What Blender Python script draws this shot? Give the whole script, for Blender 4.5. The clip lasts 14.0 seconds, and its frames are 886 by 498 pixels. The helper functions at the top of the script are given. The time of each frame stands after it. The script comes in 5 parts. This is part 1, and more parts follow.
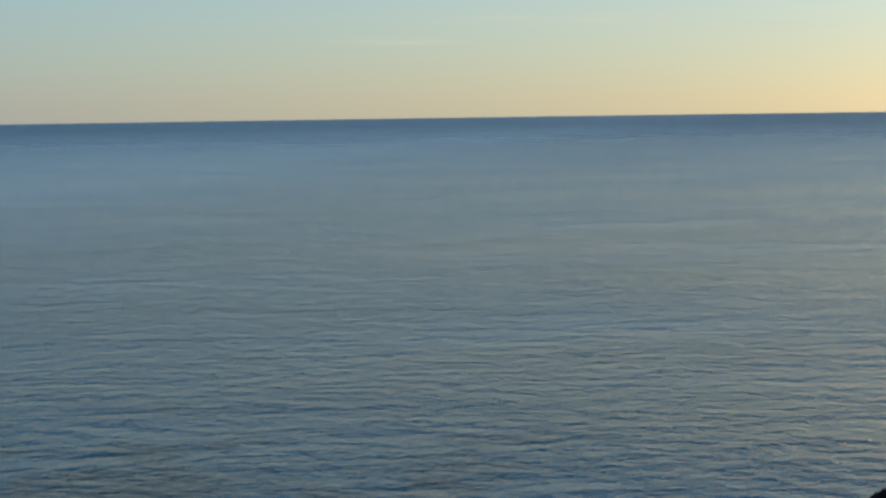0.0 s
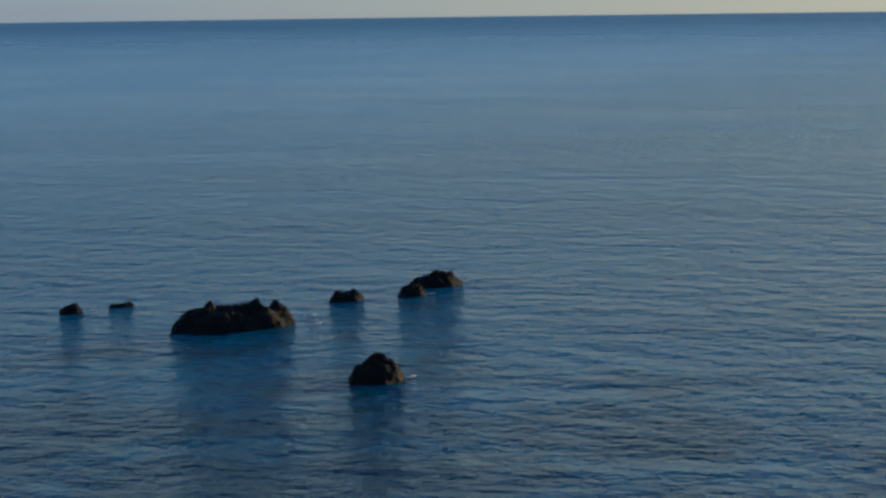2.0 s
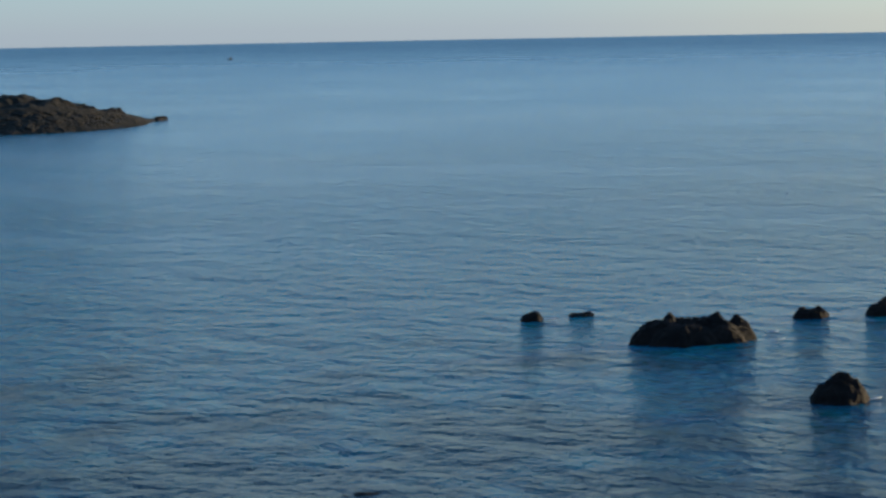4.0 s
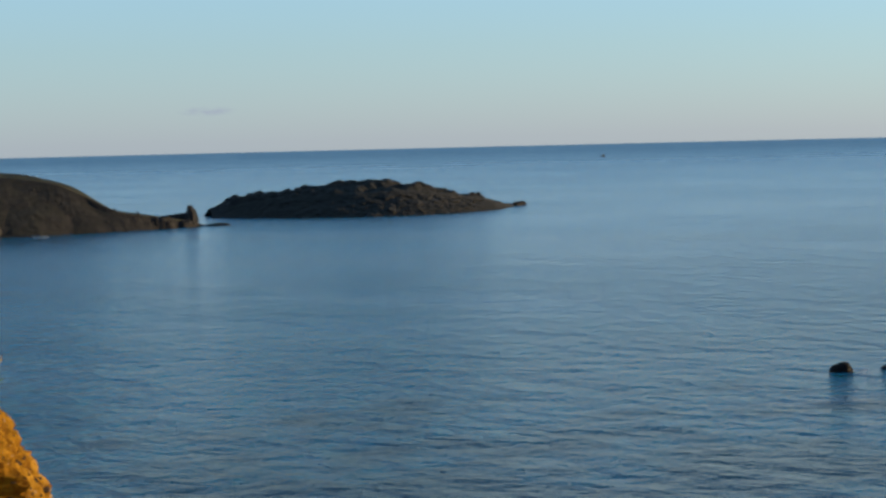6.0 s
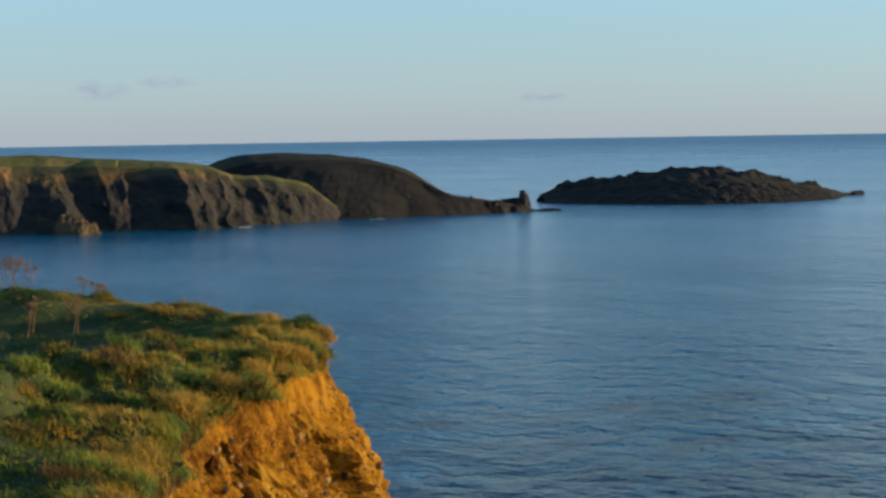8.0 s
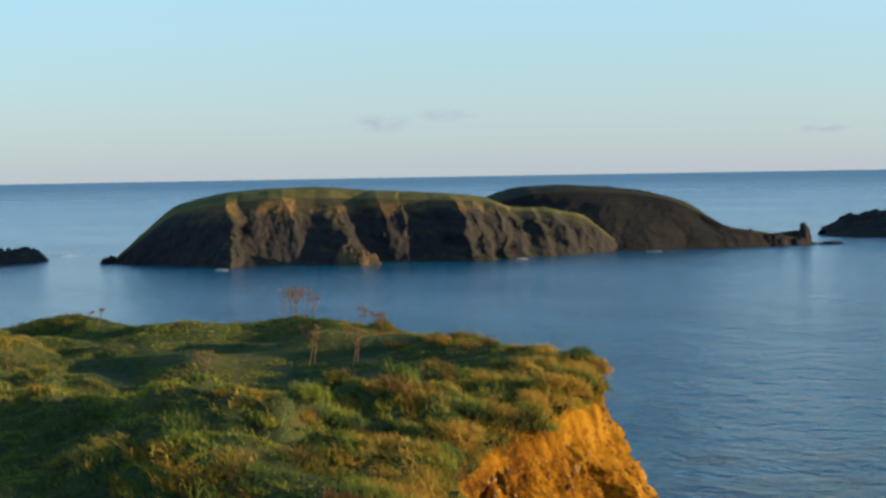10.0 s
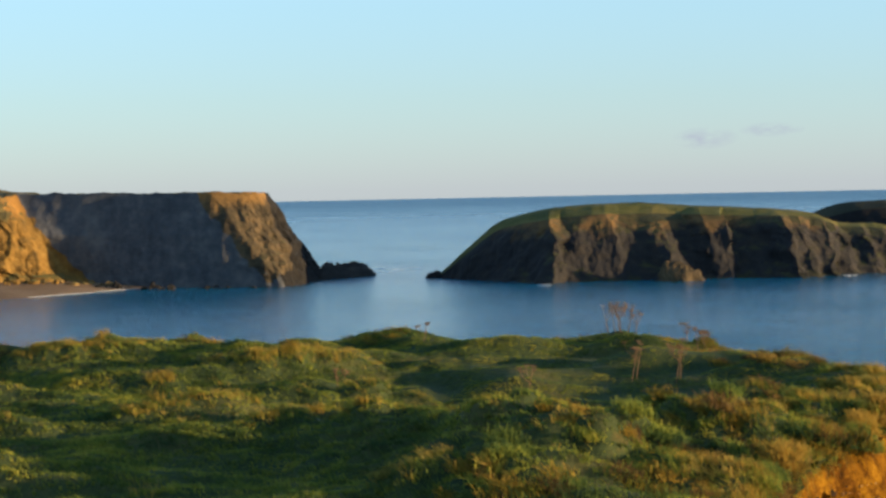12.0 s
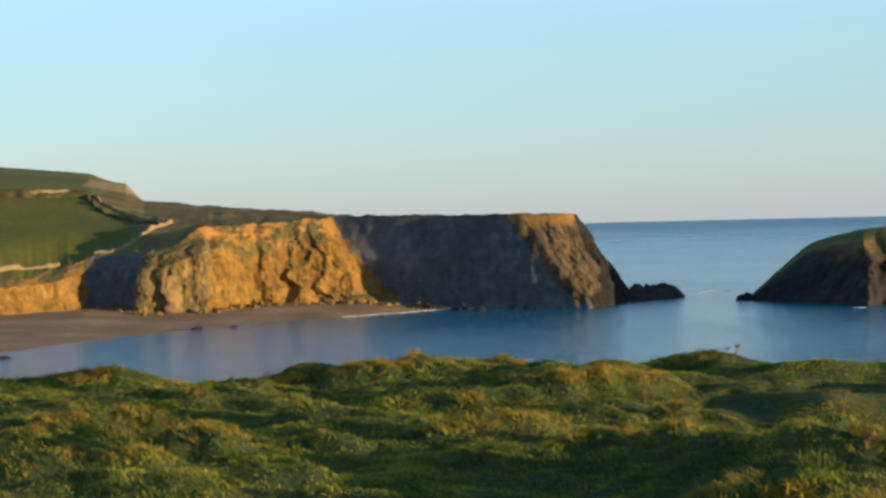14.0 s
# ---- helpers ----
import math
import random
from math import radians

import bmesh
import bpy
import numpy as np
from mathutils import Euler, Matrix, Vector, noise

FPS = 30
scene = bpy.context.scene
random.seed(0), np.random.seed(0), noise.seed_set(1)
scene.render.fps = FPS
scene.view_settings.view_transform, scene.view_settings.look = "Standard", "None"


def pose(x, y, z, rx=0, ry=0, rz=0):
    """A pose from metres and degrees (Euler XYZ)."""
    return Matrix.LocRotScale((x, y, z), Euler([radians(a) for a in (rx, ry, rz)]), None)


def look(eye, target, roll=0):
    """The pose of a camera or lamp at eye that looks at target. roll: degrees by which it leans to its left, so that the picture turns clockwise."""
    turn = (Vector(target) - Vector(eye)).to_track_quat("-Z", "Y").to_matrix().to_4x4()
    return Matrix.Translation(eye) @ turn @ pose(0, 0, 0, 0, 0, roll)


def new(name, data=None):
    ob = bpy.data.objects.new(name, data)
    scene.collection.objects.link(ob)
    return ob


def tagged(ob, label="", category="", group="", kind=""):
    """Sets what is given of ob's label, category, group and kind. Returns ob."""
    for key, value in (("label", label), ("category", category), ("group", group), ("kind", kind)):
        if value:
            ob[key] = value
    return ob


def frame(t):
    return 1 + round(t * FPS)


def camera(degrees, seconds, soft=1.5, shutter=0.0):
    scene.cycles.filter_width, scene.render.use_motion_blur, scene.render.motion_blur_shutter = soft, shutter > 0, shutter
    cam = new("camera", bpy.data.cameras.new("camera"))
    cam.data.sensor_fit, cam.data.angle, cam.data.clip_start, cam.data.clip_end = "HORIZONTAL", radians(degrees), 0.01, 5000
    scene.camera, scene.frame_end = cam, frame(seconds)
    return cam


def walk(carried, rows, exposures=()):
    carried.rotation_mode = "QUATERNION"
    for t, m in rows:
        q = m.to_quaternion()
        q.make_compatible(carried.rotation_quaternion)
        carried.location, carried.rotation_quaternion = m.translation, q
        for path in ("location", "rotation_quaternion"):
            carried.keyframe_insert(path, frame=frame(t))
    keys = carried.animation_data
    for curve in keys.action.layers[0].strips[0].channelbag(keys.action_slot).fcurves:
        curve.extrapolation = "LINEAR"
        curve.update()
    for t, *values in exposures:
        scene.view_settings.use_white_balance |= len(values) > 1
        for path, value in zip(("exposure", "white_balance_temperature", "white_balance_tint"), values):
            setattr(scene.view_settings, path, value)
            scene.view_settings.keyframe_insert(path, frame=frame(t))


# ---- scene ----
cam = camera(27.0, 14.0, soft=2.85)


def aim(x, y, z, pitch, roll, yaw):
    """A camera pose; roll leans the camera to its right."""
    return pose(x, y, z, 90 + pitch, 0, yaw) @ pose(0, 0, 0, 0, 0, -roll)


rows = [
    (0.0, aim(-32.28, -11.44, 33.60, -4.45, 0.84, -78.20)),
    (0.1, aim(-32.19, -11.38, 33.29, -4.22, 0.92, -77.18)),
    (0.3, aim(-31.44, -10.89, 32.60, -3.83, 1.05, -75.08)),
    (0.5, aim(-30.60, -10.34, 31.40, -3.72, 1.12, -72.71)),
    (0.6, aim(-31.27, -10.78, 30.53, -3.72, 1.16, -71.82)),
    (0.7, aim(-32.78, -11.76, 29.43, -3.73, 1.20, -71.00)),
    (0.8, aim(-34.21, -12.69, 28.35, -3.74, 1.25, -70.28)),
    (0.9, aim(-34.79, -13.07, 27.53, -3.75, 1.28, -69.65)),
    (1.0, aim(-34.37, -12.80, 27.20, -3.77, 1.29, -69.12)),
    (1.1, aim(-32.19, -11.38, 27.31, -3.96, 1.21, -68.71)),
    (1.2, aim(-29.26, -9.47, 27.60, -4.41, 1.03, -68.37)),
    (1.3, aim(-26.24, -7.51, 28.00, -5.00, 0.82, -68.07)),
    (1.4, aim(-23.22, -5.55, 28.46, -5.58, 0.64, -67.75)),
    (1.5, aim(-20.28, -3.64, 28.90, -6.05, 0.56, -67.37)),
    (1.6, aim(-17.34, -1.73, 29.45, -6.41, 0.58, -66.90)),
    (1.7, aim(-14.41, 0.17, 30.15, -6.75, 0.63, -66.37)),
    (1.8, aim(-11.47, 2.08, 30.85, -7.06, 0.68, -65.78)),
    (1.9, aim(-8.70, 3.88, 31.39, -7.33, 0.73, -65.16)),
    (2.0, aim(-6.44, 5.35, 31.60, -7.53, 0.75, -64.51)),
    (2.1, aim(-5.09, 6.22, 31.56, -7.69, 0.75, -63.80)),
    (2.2, aim(-4.59, 6.55, 31.48, -7.81, 0.75, -63.03)),
    (2.5, aim(-4.59, 6.55, 31.25, -8.11, 0.75, -60.60)),
    (3.0, aim(-4.59, 6.55, 31.25, -8.46, 0.41, -56.73)),
    (3.5, aim(-4.59, 6.55, 31.25, -7.80, 0.73, -52.06)),
    (3.7, aim(-4.59, 6.55, 31.25, -7.39, 0.88, -51.26)),
    (5.8, aim(0.00, 0.00, 25.00, -3.65, 1.48, -39.33)),
    (6.0, aim(0.00, 0.00, 25.00, -3.43, 1.37, -38.37)),
    (6.5, aim(0.00, 0.00, 25.00, -2.91, 1.19, -36.05)),
    (7.0, aim(0.00, 0.00, 25.00, -2.61, 1.13, -33.27)),
    (7.5, aim(0.00, 0.00, 25.00, -3.12, 1.41, -30.44)),
    (8.0, aim(0.00, 0.00, 25.00, -3.66, 0.92, -28.10)),
    (8.2, aim(0.00, 0.00, 25.00, -3.81, 0.57, -27.24)),
    (10.3, aim(0.00, 0.00, 25.00, -2.50, 1.08, -17.96)),
    (10.5, aim(0.00, 0.00, 25.00, -2.60, 1.08, -16.81)),
    (11.0, aim(0.00, 0.00, 25.00, -2.28, 1.31, -13.79)),
    (11.5, aim(0.00, 0.00, 25.00, -2.31, 1.30, -11.48)),
    (12.0, aim(0.00, 0.00, 25.00, -1.86, 1.16, -9.54)),
    (12.5, aim(0.00, 0.00, 25.00, -1.90, 1.03, -6.52)),
    (13.0, aim(0.00, 0.00, 25.00, -1.46, 1.25, -4.25)),
    (13.5, aim(0.00, 0.00, 25.00, -1.20, 1.09, -2.03)),
    (14.0, aim(0.00, 0.00, 25.00, -0.99, 1.35, 0.00)),
]
walk(cam, rows, exposures=[(0, 0.45, 5560, 9), (0.5, 0.43, 5480, 9), (1, 0.36, 5380, 9), (1.5, 0.27, 5130, 9), (2.5, 0.47, 4920, 8), (3.5, 0.92, 5120, 8), (6, 1.0, 5520, 9), (8, 1.04, 5450, 9), (11, 1.36, 5740, 9), (13, 1.34, 5860, 9), (14, 1.27, 5920, 9)])

# ---------------------------------------------------------------- light
SUN_AZ, SUN_EL = 116.0, 5.4          # degrees clockwise from +y, and above the sea
world = bpy.data.worlds.new("sky")
scene.world = world
world.use_nodes = True
wn = world.node_tree
sky = wn.nodes.new("ShaderNodeTexSky")
sky.sky_type = "NISHITA"
sky.sun_disc = False
sky.sun_elevation = radians(SUN_EL)
sky.sun_rotation = radians(SUN_AZ)
sky.air_density, sky.dust_density, sky.ozone_density = 0.75, 0.25, 1.8
wn.nodes["Background"].inputs["Strength"].default_value = 0.105
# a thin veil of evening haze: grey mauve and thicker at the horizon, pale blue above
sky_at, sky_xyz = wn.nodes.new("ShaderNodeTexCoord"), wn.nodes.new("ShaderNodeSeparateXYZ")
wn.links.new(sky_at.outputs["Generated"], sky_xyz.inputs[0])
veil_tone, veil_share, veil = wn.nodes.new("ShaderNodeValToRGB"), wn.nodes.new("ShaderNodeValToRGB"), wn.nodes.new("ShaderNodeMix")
# The bright 0.2 stop, above the view, is added to light sea and turf.
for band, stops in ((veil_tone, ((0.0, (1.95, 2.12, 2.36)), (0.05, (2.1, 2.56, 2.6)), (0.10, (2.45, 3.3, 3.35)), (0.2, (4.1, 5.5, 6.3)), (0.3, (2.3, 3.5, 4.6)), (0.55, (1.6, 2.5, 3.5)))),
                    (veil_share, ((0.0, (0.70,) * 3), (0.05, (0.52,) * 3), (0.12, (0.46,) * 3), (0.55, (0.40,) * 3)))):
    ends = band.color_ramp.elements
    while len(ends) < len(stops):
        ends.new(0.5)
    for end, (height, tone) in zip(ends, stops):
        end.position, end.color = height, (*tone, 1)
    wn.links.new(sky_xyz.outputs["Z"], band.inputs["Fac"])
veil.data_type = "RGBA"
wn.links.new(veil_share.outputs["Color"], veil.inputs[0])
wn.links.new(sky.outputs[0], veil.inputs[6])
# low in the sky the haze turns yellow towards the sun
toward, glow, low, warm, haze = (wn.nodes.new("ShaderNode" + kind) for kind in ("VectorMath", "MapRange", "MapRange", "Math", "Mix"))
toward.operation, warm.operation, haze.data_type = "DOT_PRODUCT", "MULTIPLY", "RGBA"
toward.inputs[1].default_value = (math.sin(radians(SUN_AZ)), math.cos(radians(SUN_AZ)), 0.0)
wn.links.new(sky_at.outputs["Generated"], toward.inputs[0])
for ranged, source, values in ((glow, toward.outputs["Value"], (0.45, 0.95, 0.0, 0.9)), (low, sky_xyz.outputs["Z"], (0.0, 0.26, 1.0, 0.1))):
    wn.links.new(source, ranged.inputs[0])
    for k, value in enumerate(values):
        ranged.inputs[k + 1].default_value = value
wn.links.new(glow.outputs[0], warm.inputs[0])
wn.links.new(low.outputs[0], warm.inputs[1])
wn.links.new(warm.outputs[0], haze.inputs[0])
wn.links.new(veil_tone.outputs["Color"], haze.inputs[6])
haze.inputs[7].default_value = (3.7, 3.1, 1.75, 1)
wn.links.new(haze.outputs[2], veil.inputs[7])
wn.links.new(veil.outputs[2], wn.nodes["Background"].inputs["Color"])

sun_data = bpy.data.lights.new("sun", "SUN")
sun_data.energy, sun_data.angle, sun_data.color = 5.0, radians(0.6), (1.0, 0.66, 0.30)
sun = new("sun", sun_data)
sun_dir = Vector((math.sin(radians(SUN_AZ)) * math.cos(radians(SUN_EL)),
                  math.cos(radians(SUN_AZ)) * math.cos(radians(SUN_EL)), math.sin(radians(SUN_EL))))
sun.matrix_world = look(sun_dir * 300, (0, 0, 0))


# ---------------------------------------------------------------- noise and mesh helpers
rng = np.random.default_rng(7)
PERM = np.concatenate([rng.permutation(256)] * 3)
GRAD = rng.normal(size=(256, 3))
GRAD /= np.linalg.norm(GRAD, axis=1)[:, None]


def perlin(p):
    """Gradient noise of points (n, 3), about -1 to 1."""
    p = np.asarray(p, float)
    i = np.floor(p).astype(int)
    f = p - i
    u = f * f * f * (f * (f * 6 - 15) + 10)
    i &= 255
    total = 0.0
    for dx in (0, 1):
        for dy in (0, 1):
            for dz in (0, 1):
                h = PERM[PERM[PERM[i[..., 0] + dx] + i[..., 1] + dy] + i[..., 2] + dz]
                g = (GRAD[h] * (f - np.array([dx, dy, dz]))).sum(-1)
                w = (u[..., 0] if dx else 1 - u[..., 0]) * (u[..., 1] if dy else 1 - u[..., 1]) * (u[..., 2] if dz else 1 - u[..., 2])
                total = total + w * g
    return total * 1.5


def fbm(p, octaves=4, ridged=False):
    p = np.asarray(p, float)
    total, amp = 0.0, 1.0
    for k in range(octaves):
        n = perlin(p * 2 ** k + 17.3 * k)
        total = total + amp * ((1 - 2 * np.abs(n)) if ridged else n)
        amp *= 0.5
    return total


def spline(points, n):
    """n points along a smooth curve through the given ones, evenly by control point."""
    p = np.asarray(points, float)
    q = np.vstack([2 * p[0] - p[1], p, 2 * p[-1] - p[-2]])
    t = np.linspace(0, len(p) - 1 - 1e-9, n)
    k = t.astype(int)
    f = (t - k)[:, None]
    a, b, c, d = q[k], q[k + 1], q[k + 2], q[k + 3]
    smooth = 0.5 * (2 * b + (c - a) * f + (2 * a - 5 * b + 4 * c - d) * f ** 2 + (3 * b - a - 3 * c + d) * f ** 3)
    return smooth * 0.6 + (b + (c - b) * f) * 0.4


def raw_mesh(name, verts, faces, smooth=True):
    """A mesh from arrays of corners and of triangles or quads."""
    verts, faces = np.asarray(verts, np.float32), np.asarray(faces, np.int32)
    me = bpy.data.meshes.new(name)
    k = faces.shape[1]
    me.vertices.add(len(verts))
    me.vertices.foreach_set("co", verts.ravel())
    me.loops.add(faces.size)
    me.loops.foreach_set("vertex_index", faces.ravel())
    me.polygons.add(len(faces))
    me.polygons.foreach_set("loop_start", np.arange(0, faces.size, k, dtype=np.int32))
    me.polygons.foreach_set("use_smooth", np.full(len(faces), smooth))
    me.update(calc_edges=True)
    me.validate()
    return me


def grid_faces(nv, nu, flip=False):
    a = (np.arange(nv - 1)[:, None] * nu + np.arange(nu - 1)[None]).ravel()
    f = np.stack([a, a + 1, a + nu + 1, a + nu], 1)
    return f[:, ::-1] if flip else f


def part(name, me, material, parent=None, label="", kind=""):
    ob = new(name, me)
    me.materials.append(material)
    if parent:
        ob.parent = parent
    return tagged(ob, label=label, kind=kind)


def thing(name, label, category, group="", kind=""):
    return tagged(new(name), label, category, group, kind)


def loft(rows, nu, nvs):
    """A sheet (nv, nu, 3) through smooth curves; nvs: steps from each curve to the next."""
    curves = [spline(r, nu) for r in rows]
    out = []
    for a, b, n in zip(curves, curves[1:], nvs):
        for k in range(n):
            out.append(a + (b - a) * k / n)
    out.append(curves[-1])
    return np.array(out)


def outward(sheet):
    """Level directions at right angles to the sheet's curves."""
    d = np.gradient(sheet, axis=1)
    n = np.stack([-d[..., 1], d[..., 0], np.zeros(d.shape[:2])], -1)
    return n / np.maximum(np.linalg.norm(n, axis=-1, keepdims=True), 1e-6)


def stepped(sheet, weight, period, amp, seed):
    """Set a cliff back in uneven steps along its length: long faces one way, short ones the other."""
    mid = sheet[len(sheet) // 2]
    arc = np.concatenate([[0], np.cumsum(np.linalg.norm(np.diff(mid[:, :2], axis=0), axis=1))])[None]
    phase = arc / period + 0.45 * perlin(np.stack([sheet[..., 0] / 26, sheet[..., 1] / 26, sheet[..., 2] / 14 + seed], -1)) + seed
    f = phase - np.floor(phase)
    saw = np.where(f < 0.85, f / 0.85, (1 - f) / 0.15) - 0.5
    size = 0.7 + 0.5 * perlin(np.stack([np.floor(phase) * 3.7, 0 * f + seed, 0 * f], -1))
    return sheet - outward(sheet) * (saw * size * amp * weight)[..., None]


def craggy(sheet, weight, scale, amp, seed, upright=0.35, ridged=True):
    """Push a cliff sheet in and out in ridges, buttresses and ledges."""
    p = sheet * np.array([1, 1, upright]) / scale + seed
    big = fbm(p, 3, ridged)
    small = fbm(sheet * np.array([1, 1, 0.8]) / (scale * 0.22) + seed * 2, 3)
    ledge = perlin(np.stack([sheet[..., 0] * 0.02, sheet[..., 1] * 0.02, sheet[..., 2] / 1.6 + seed], -1))
    push = (big * 0.7 + small * 0.20 + ledge * 0.10) * amp
    sheet = sheet + outward(sheet) * (push * weight)[..., None]
    sheet[..., 2] += (fbm(sheet / (scale * 0.3) + seed * 3, 3) * amp * 0.12) * weight
    return sheet


# ---------------------------------------------------------------- materials
def material(name):
    m = bpy.data.materials.new(name)
    m.use_nodes = True
    return m, m.node_tree, m.node_tree.nodes["Principled BSDF"]


def node(nt, kind, **values):
    n = nt.nodes.new(kind)
    for k, v in values.items():
        n.inputs[k.replace("_", " ")].default_value = v
    return n


def coords(nt, scale=(1, 1, 1)):
    g = nt.nodes.new("ShaderNodeNewGeometry")
    m = nt.nodes.new("ShaderNodeMapping")
    m.inputs["Scale"].default_value = scale
    nt.links.new(g.outputs["Position"], m.inputs["Vector"])
    return m.outputs[0]


def noise_at(nt, at, scale, detail=6.0, rough=0.6):
    n = node(nt, "ShaderNodeTexNoise", Scale=scale, Detail=detail, Roughness=rough)
    nt.links.new(at, n.inputs["Vector"])
    return n.outputs["Fac"]


def ramp(nt, fac, stops):
    r = nt.nodes.new("ShaderNodeValToRGB")
    el = r.color_ramp.elements
    while len(el) < len(stops):
        el.new(0.5)
    for e, (pos, col) in zip(el, stops):
        e.position, e.color = pos, (*col, 1) if len(col) == 3 else col
    nt.links.new(fac, r.inputs["Fac"])
    return r.outputs["Color"]


def mix(nt, fac, a, b):
    m = nt.nodes.new("ShaderNodeMix")
    m.data_type = "RGBA"
    for v, sock in ((fac, m.inputs[0]), (a, m.inputs[6]), (b, m.inputs[7])):
        if isinstance(v, (int, float)):
            sock.default_value = v
        elif isinstance(v, tuple):
            sock.default_value = (*v, 1)
        else:
            nt.links.new(v, sock)
    return m.outputs[2]


def math_node(nt, op, a, b=0.0, clamp=False):
    m = nt.nodes.new("ShaderNodeMath")
    m.operation, m.use_clamp = op, clamp
    for v, sock in ((a, m.inputs[0]), (b, m.inputs[1])):
        if isinstance(v, (int, float)):
            sock.default_value = v
        else:
            nt.links.new(v, sock)
    return m.outputs[0]


def bump(nt, bsdf, height, strength, distance):
    b = node(nt, "ShaderNodeBump", Strength=strength, Distance=distance)
    nt.links.new(height, b.inputs["Height"])
    nt.links.new(b.outputs[0], bsdf.inputs["Normal"])


def height_z(nt):
    g = nt.nodes.new("ShaderNodeNewGeometry")
    s = nt.nodes.new("ShaderNodeSeparateXYZ")
    nt.links.new(g.outputs["Position"], s.inputs[0])
    return s.outputs["Z"]


def level(nt):
    """How level the surface is: 1 flat, 0 upright."""
    g = nt.nodes.new("ShaderNodeNewGeometry")
    s = nt.nodes.new("ShaderNodeSeparateXYZ")
    nt.links.new(g.outputs["Normal"], s.inputs[0])
    return math_node(nt, "ABSOLUTE", s.outputs["Z"])


def rock_material(name, dark, mid, pale, grain=0.35, turf=None, till=None, till_from=20.0, turf_from=None):
    """Weathered cliff rock in beds, with turf on its level shelves and a band of glacial earth at the top."""
    m, nt, b = material(name)
    at = coords(nt)
    beds = noise_at(nt, coords(nt, (0.15, 0.15, 1.0)), 0.5, 5)
    n1 = noise_at(nt, at, grain, 8, 0.65)
    streaks = noise_at(nt, coords(nt, (1, 1, 0.3)), grain * 0.35, 4)
    fac = math_node(nt, "ADD", math_node(nt, "MULTIPLY", n1, 0.5), math_node(nt, "ADD", math_node(nt, "MULTIPLY", beds, 0.15), math_node(nt, "MULTIPLY", streaks, 0.35)))
    col = ramp(nt, fac, [(0.37, dark), (0.5, mid), (0.63, pale)])
    if till:
        z = math_node(nt, "ADD", height_z(nt), math_node(nt, "MULTIPLY", noise_at(nt, at, 0.12, 4), 14.0))
        k = math_node(nt, "MULTIPLY", math_node(nt, "SUBTRACT", z, till_from + 6.5), 0.35, True)
        col = mix(nt, k, col, ramp(nt, n1, [(0.35, tuple(c * 0.7 for c in till)), (0.65, till)]))
    if turf:
        k = math_node(nt, "ADD", level(nt), math_node(nt, "MULTIPLY", noise_at(nt, at, 0.25, 4), 0.5))
        k = math_node(nt, "MULTIPLY", math_node(nt, "SUBTRACT", k, 0.95), 6.0, True)
        if turf_from:                     # grass that creeps over the brow in uneven tongues
            z = math_node(nt, "ADD", height_z(nt), math_node(nt, "MULTIPLY", noise_at(nt, coords(nt, (1, 1, 0.5)), 0.16, 5), 16.0))
            k = math_node(nt, "MAXIMUM", k, math_node(nt, "MULTIPLY", math_node(nt, "SUBTRACT", z, turf_from + 8.0), 0.6, True))
        col = mix(nt, k, col, ramp(nt, noise_at(nt, at, 0.6, 6), [(0.35, tuple(c * 0.6 for c in turf)), (0.65, turf)]))
    nt.links.new(col, b.inputs["Base Color"])
    b.inputs["Roughness"].default_value = 0.9
    b.inputs["Specular IOR Level"].default_value = 0.2
    bump(nt, b, noise_at(nt, at, grain * 3.5, 8, 0.7), 0.7, 0.6)
    return m


def earth_material():
    """Bare stony ochre earth: crumbly, with darker patches and small grit."""
    m, nt, b = material("glacial_till")
    at = coords(nt)
    broad = noise_at(nt, coords(nt, (1, 1, 0.45)), 0.7, 5, 0.6)
    grit = noise_at(nt, at, 4.5, 8, 0.75)
    fac = math_node(nt, "ADD", math_node(nt, "MULTIPLY", broad, 0.55), math_node(nt, "MULTIPLY", grit, 0.45))
    col = ramp(nt, fac, [(0.36, (0.04, 0.019, 0.007)), (0.44, (0.14, 0.06, 0.008)), (0.53, (0.33, 0.165, 0.010)), (0.61, (0.43, 0.235, 0.025)), (0.71, (0.50, 0.31, 0.085))])
    nt.links.new(col, b.inputs["Base Color"])
    b.inputs["Roughness"].default_value = 0.95
    b.inputs["Specular IOR Level"].default_value = 0.0
    bump(nt, b, math_node(nt, "ADD", grit, math_node(nt, "MULTIPLY", noise_at(nt, at, 1.8, 6, 0.7), 1.5)), 1.0, 0.22)
    return m


def turf_material(name, low, mid, high, patch=0.12, fine=2.0, relief=0.25, bare=None):
    m, nt, b = material(name)
    at = coords(nt)
    n1 = noise_at(nt, at, patch, 5)
    n2 = noise_at(nt, at, fine, 6, 0.7)
    fac = math_node(nt, "ADD", math_node(nt, "MULTIPLY", n1, 0.6), math_node(nt, "MULTIPLY", n2, 0.4))
    col = ramp(nt, fac, [(0.35, low), (0.5, mid), (0.65, high)])
    if bare:                              # torn earth where the ground is too steep for turf
        steep = math_node(nt, "ADD", level(nt), math_node(nt, "MULTIPLY", n2, 0.3))
        steep = math_node(nt, "MULTIPLY", math_node(nt, "SUBTRACT", 0.72, steep), 5.0, True)
        col = mix(nt, steep, col, bare)
    nt.links.new(col, b.inputs["Base Color"])
    b.inputs["Roughness"].default_value = 0.95
    b.inputs["Specular IOR Level"].default_value = 0.1
    bump(nt, b, n2, 0.8, relief)
    return m


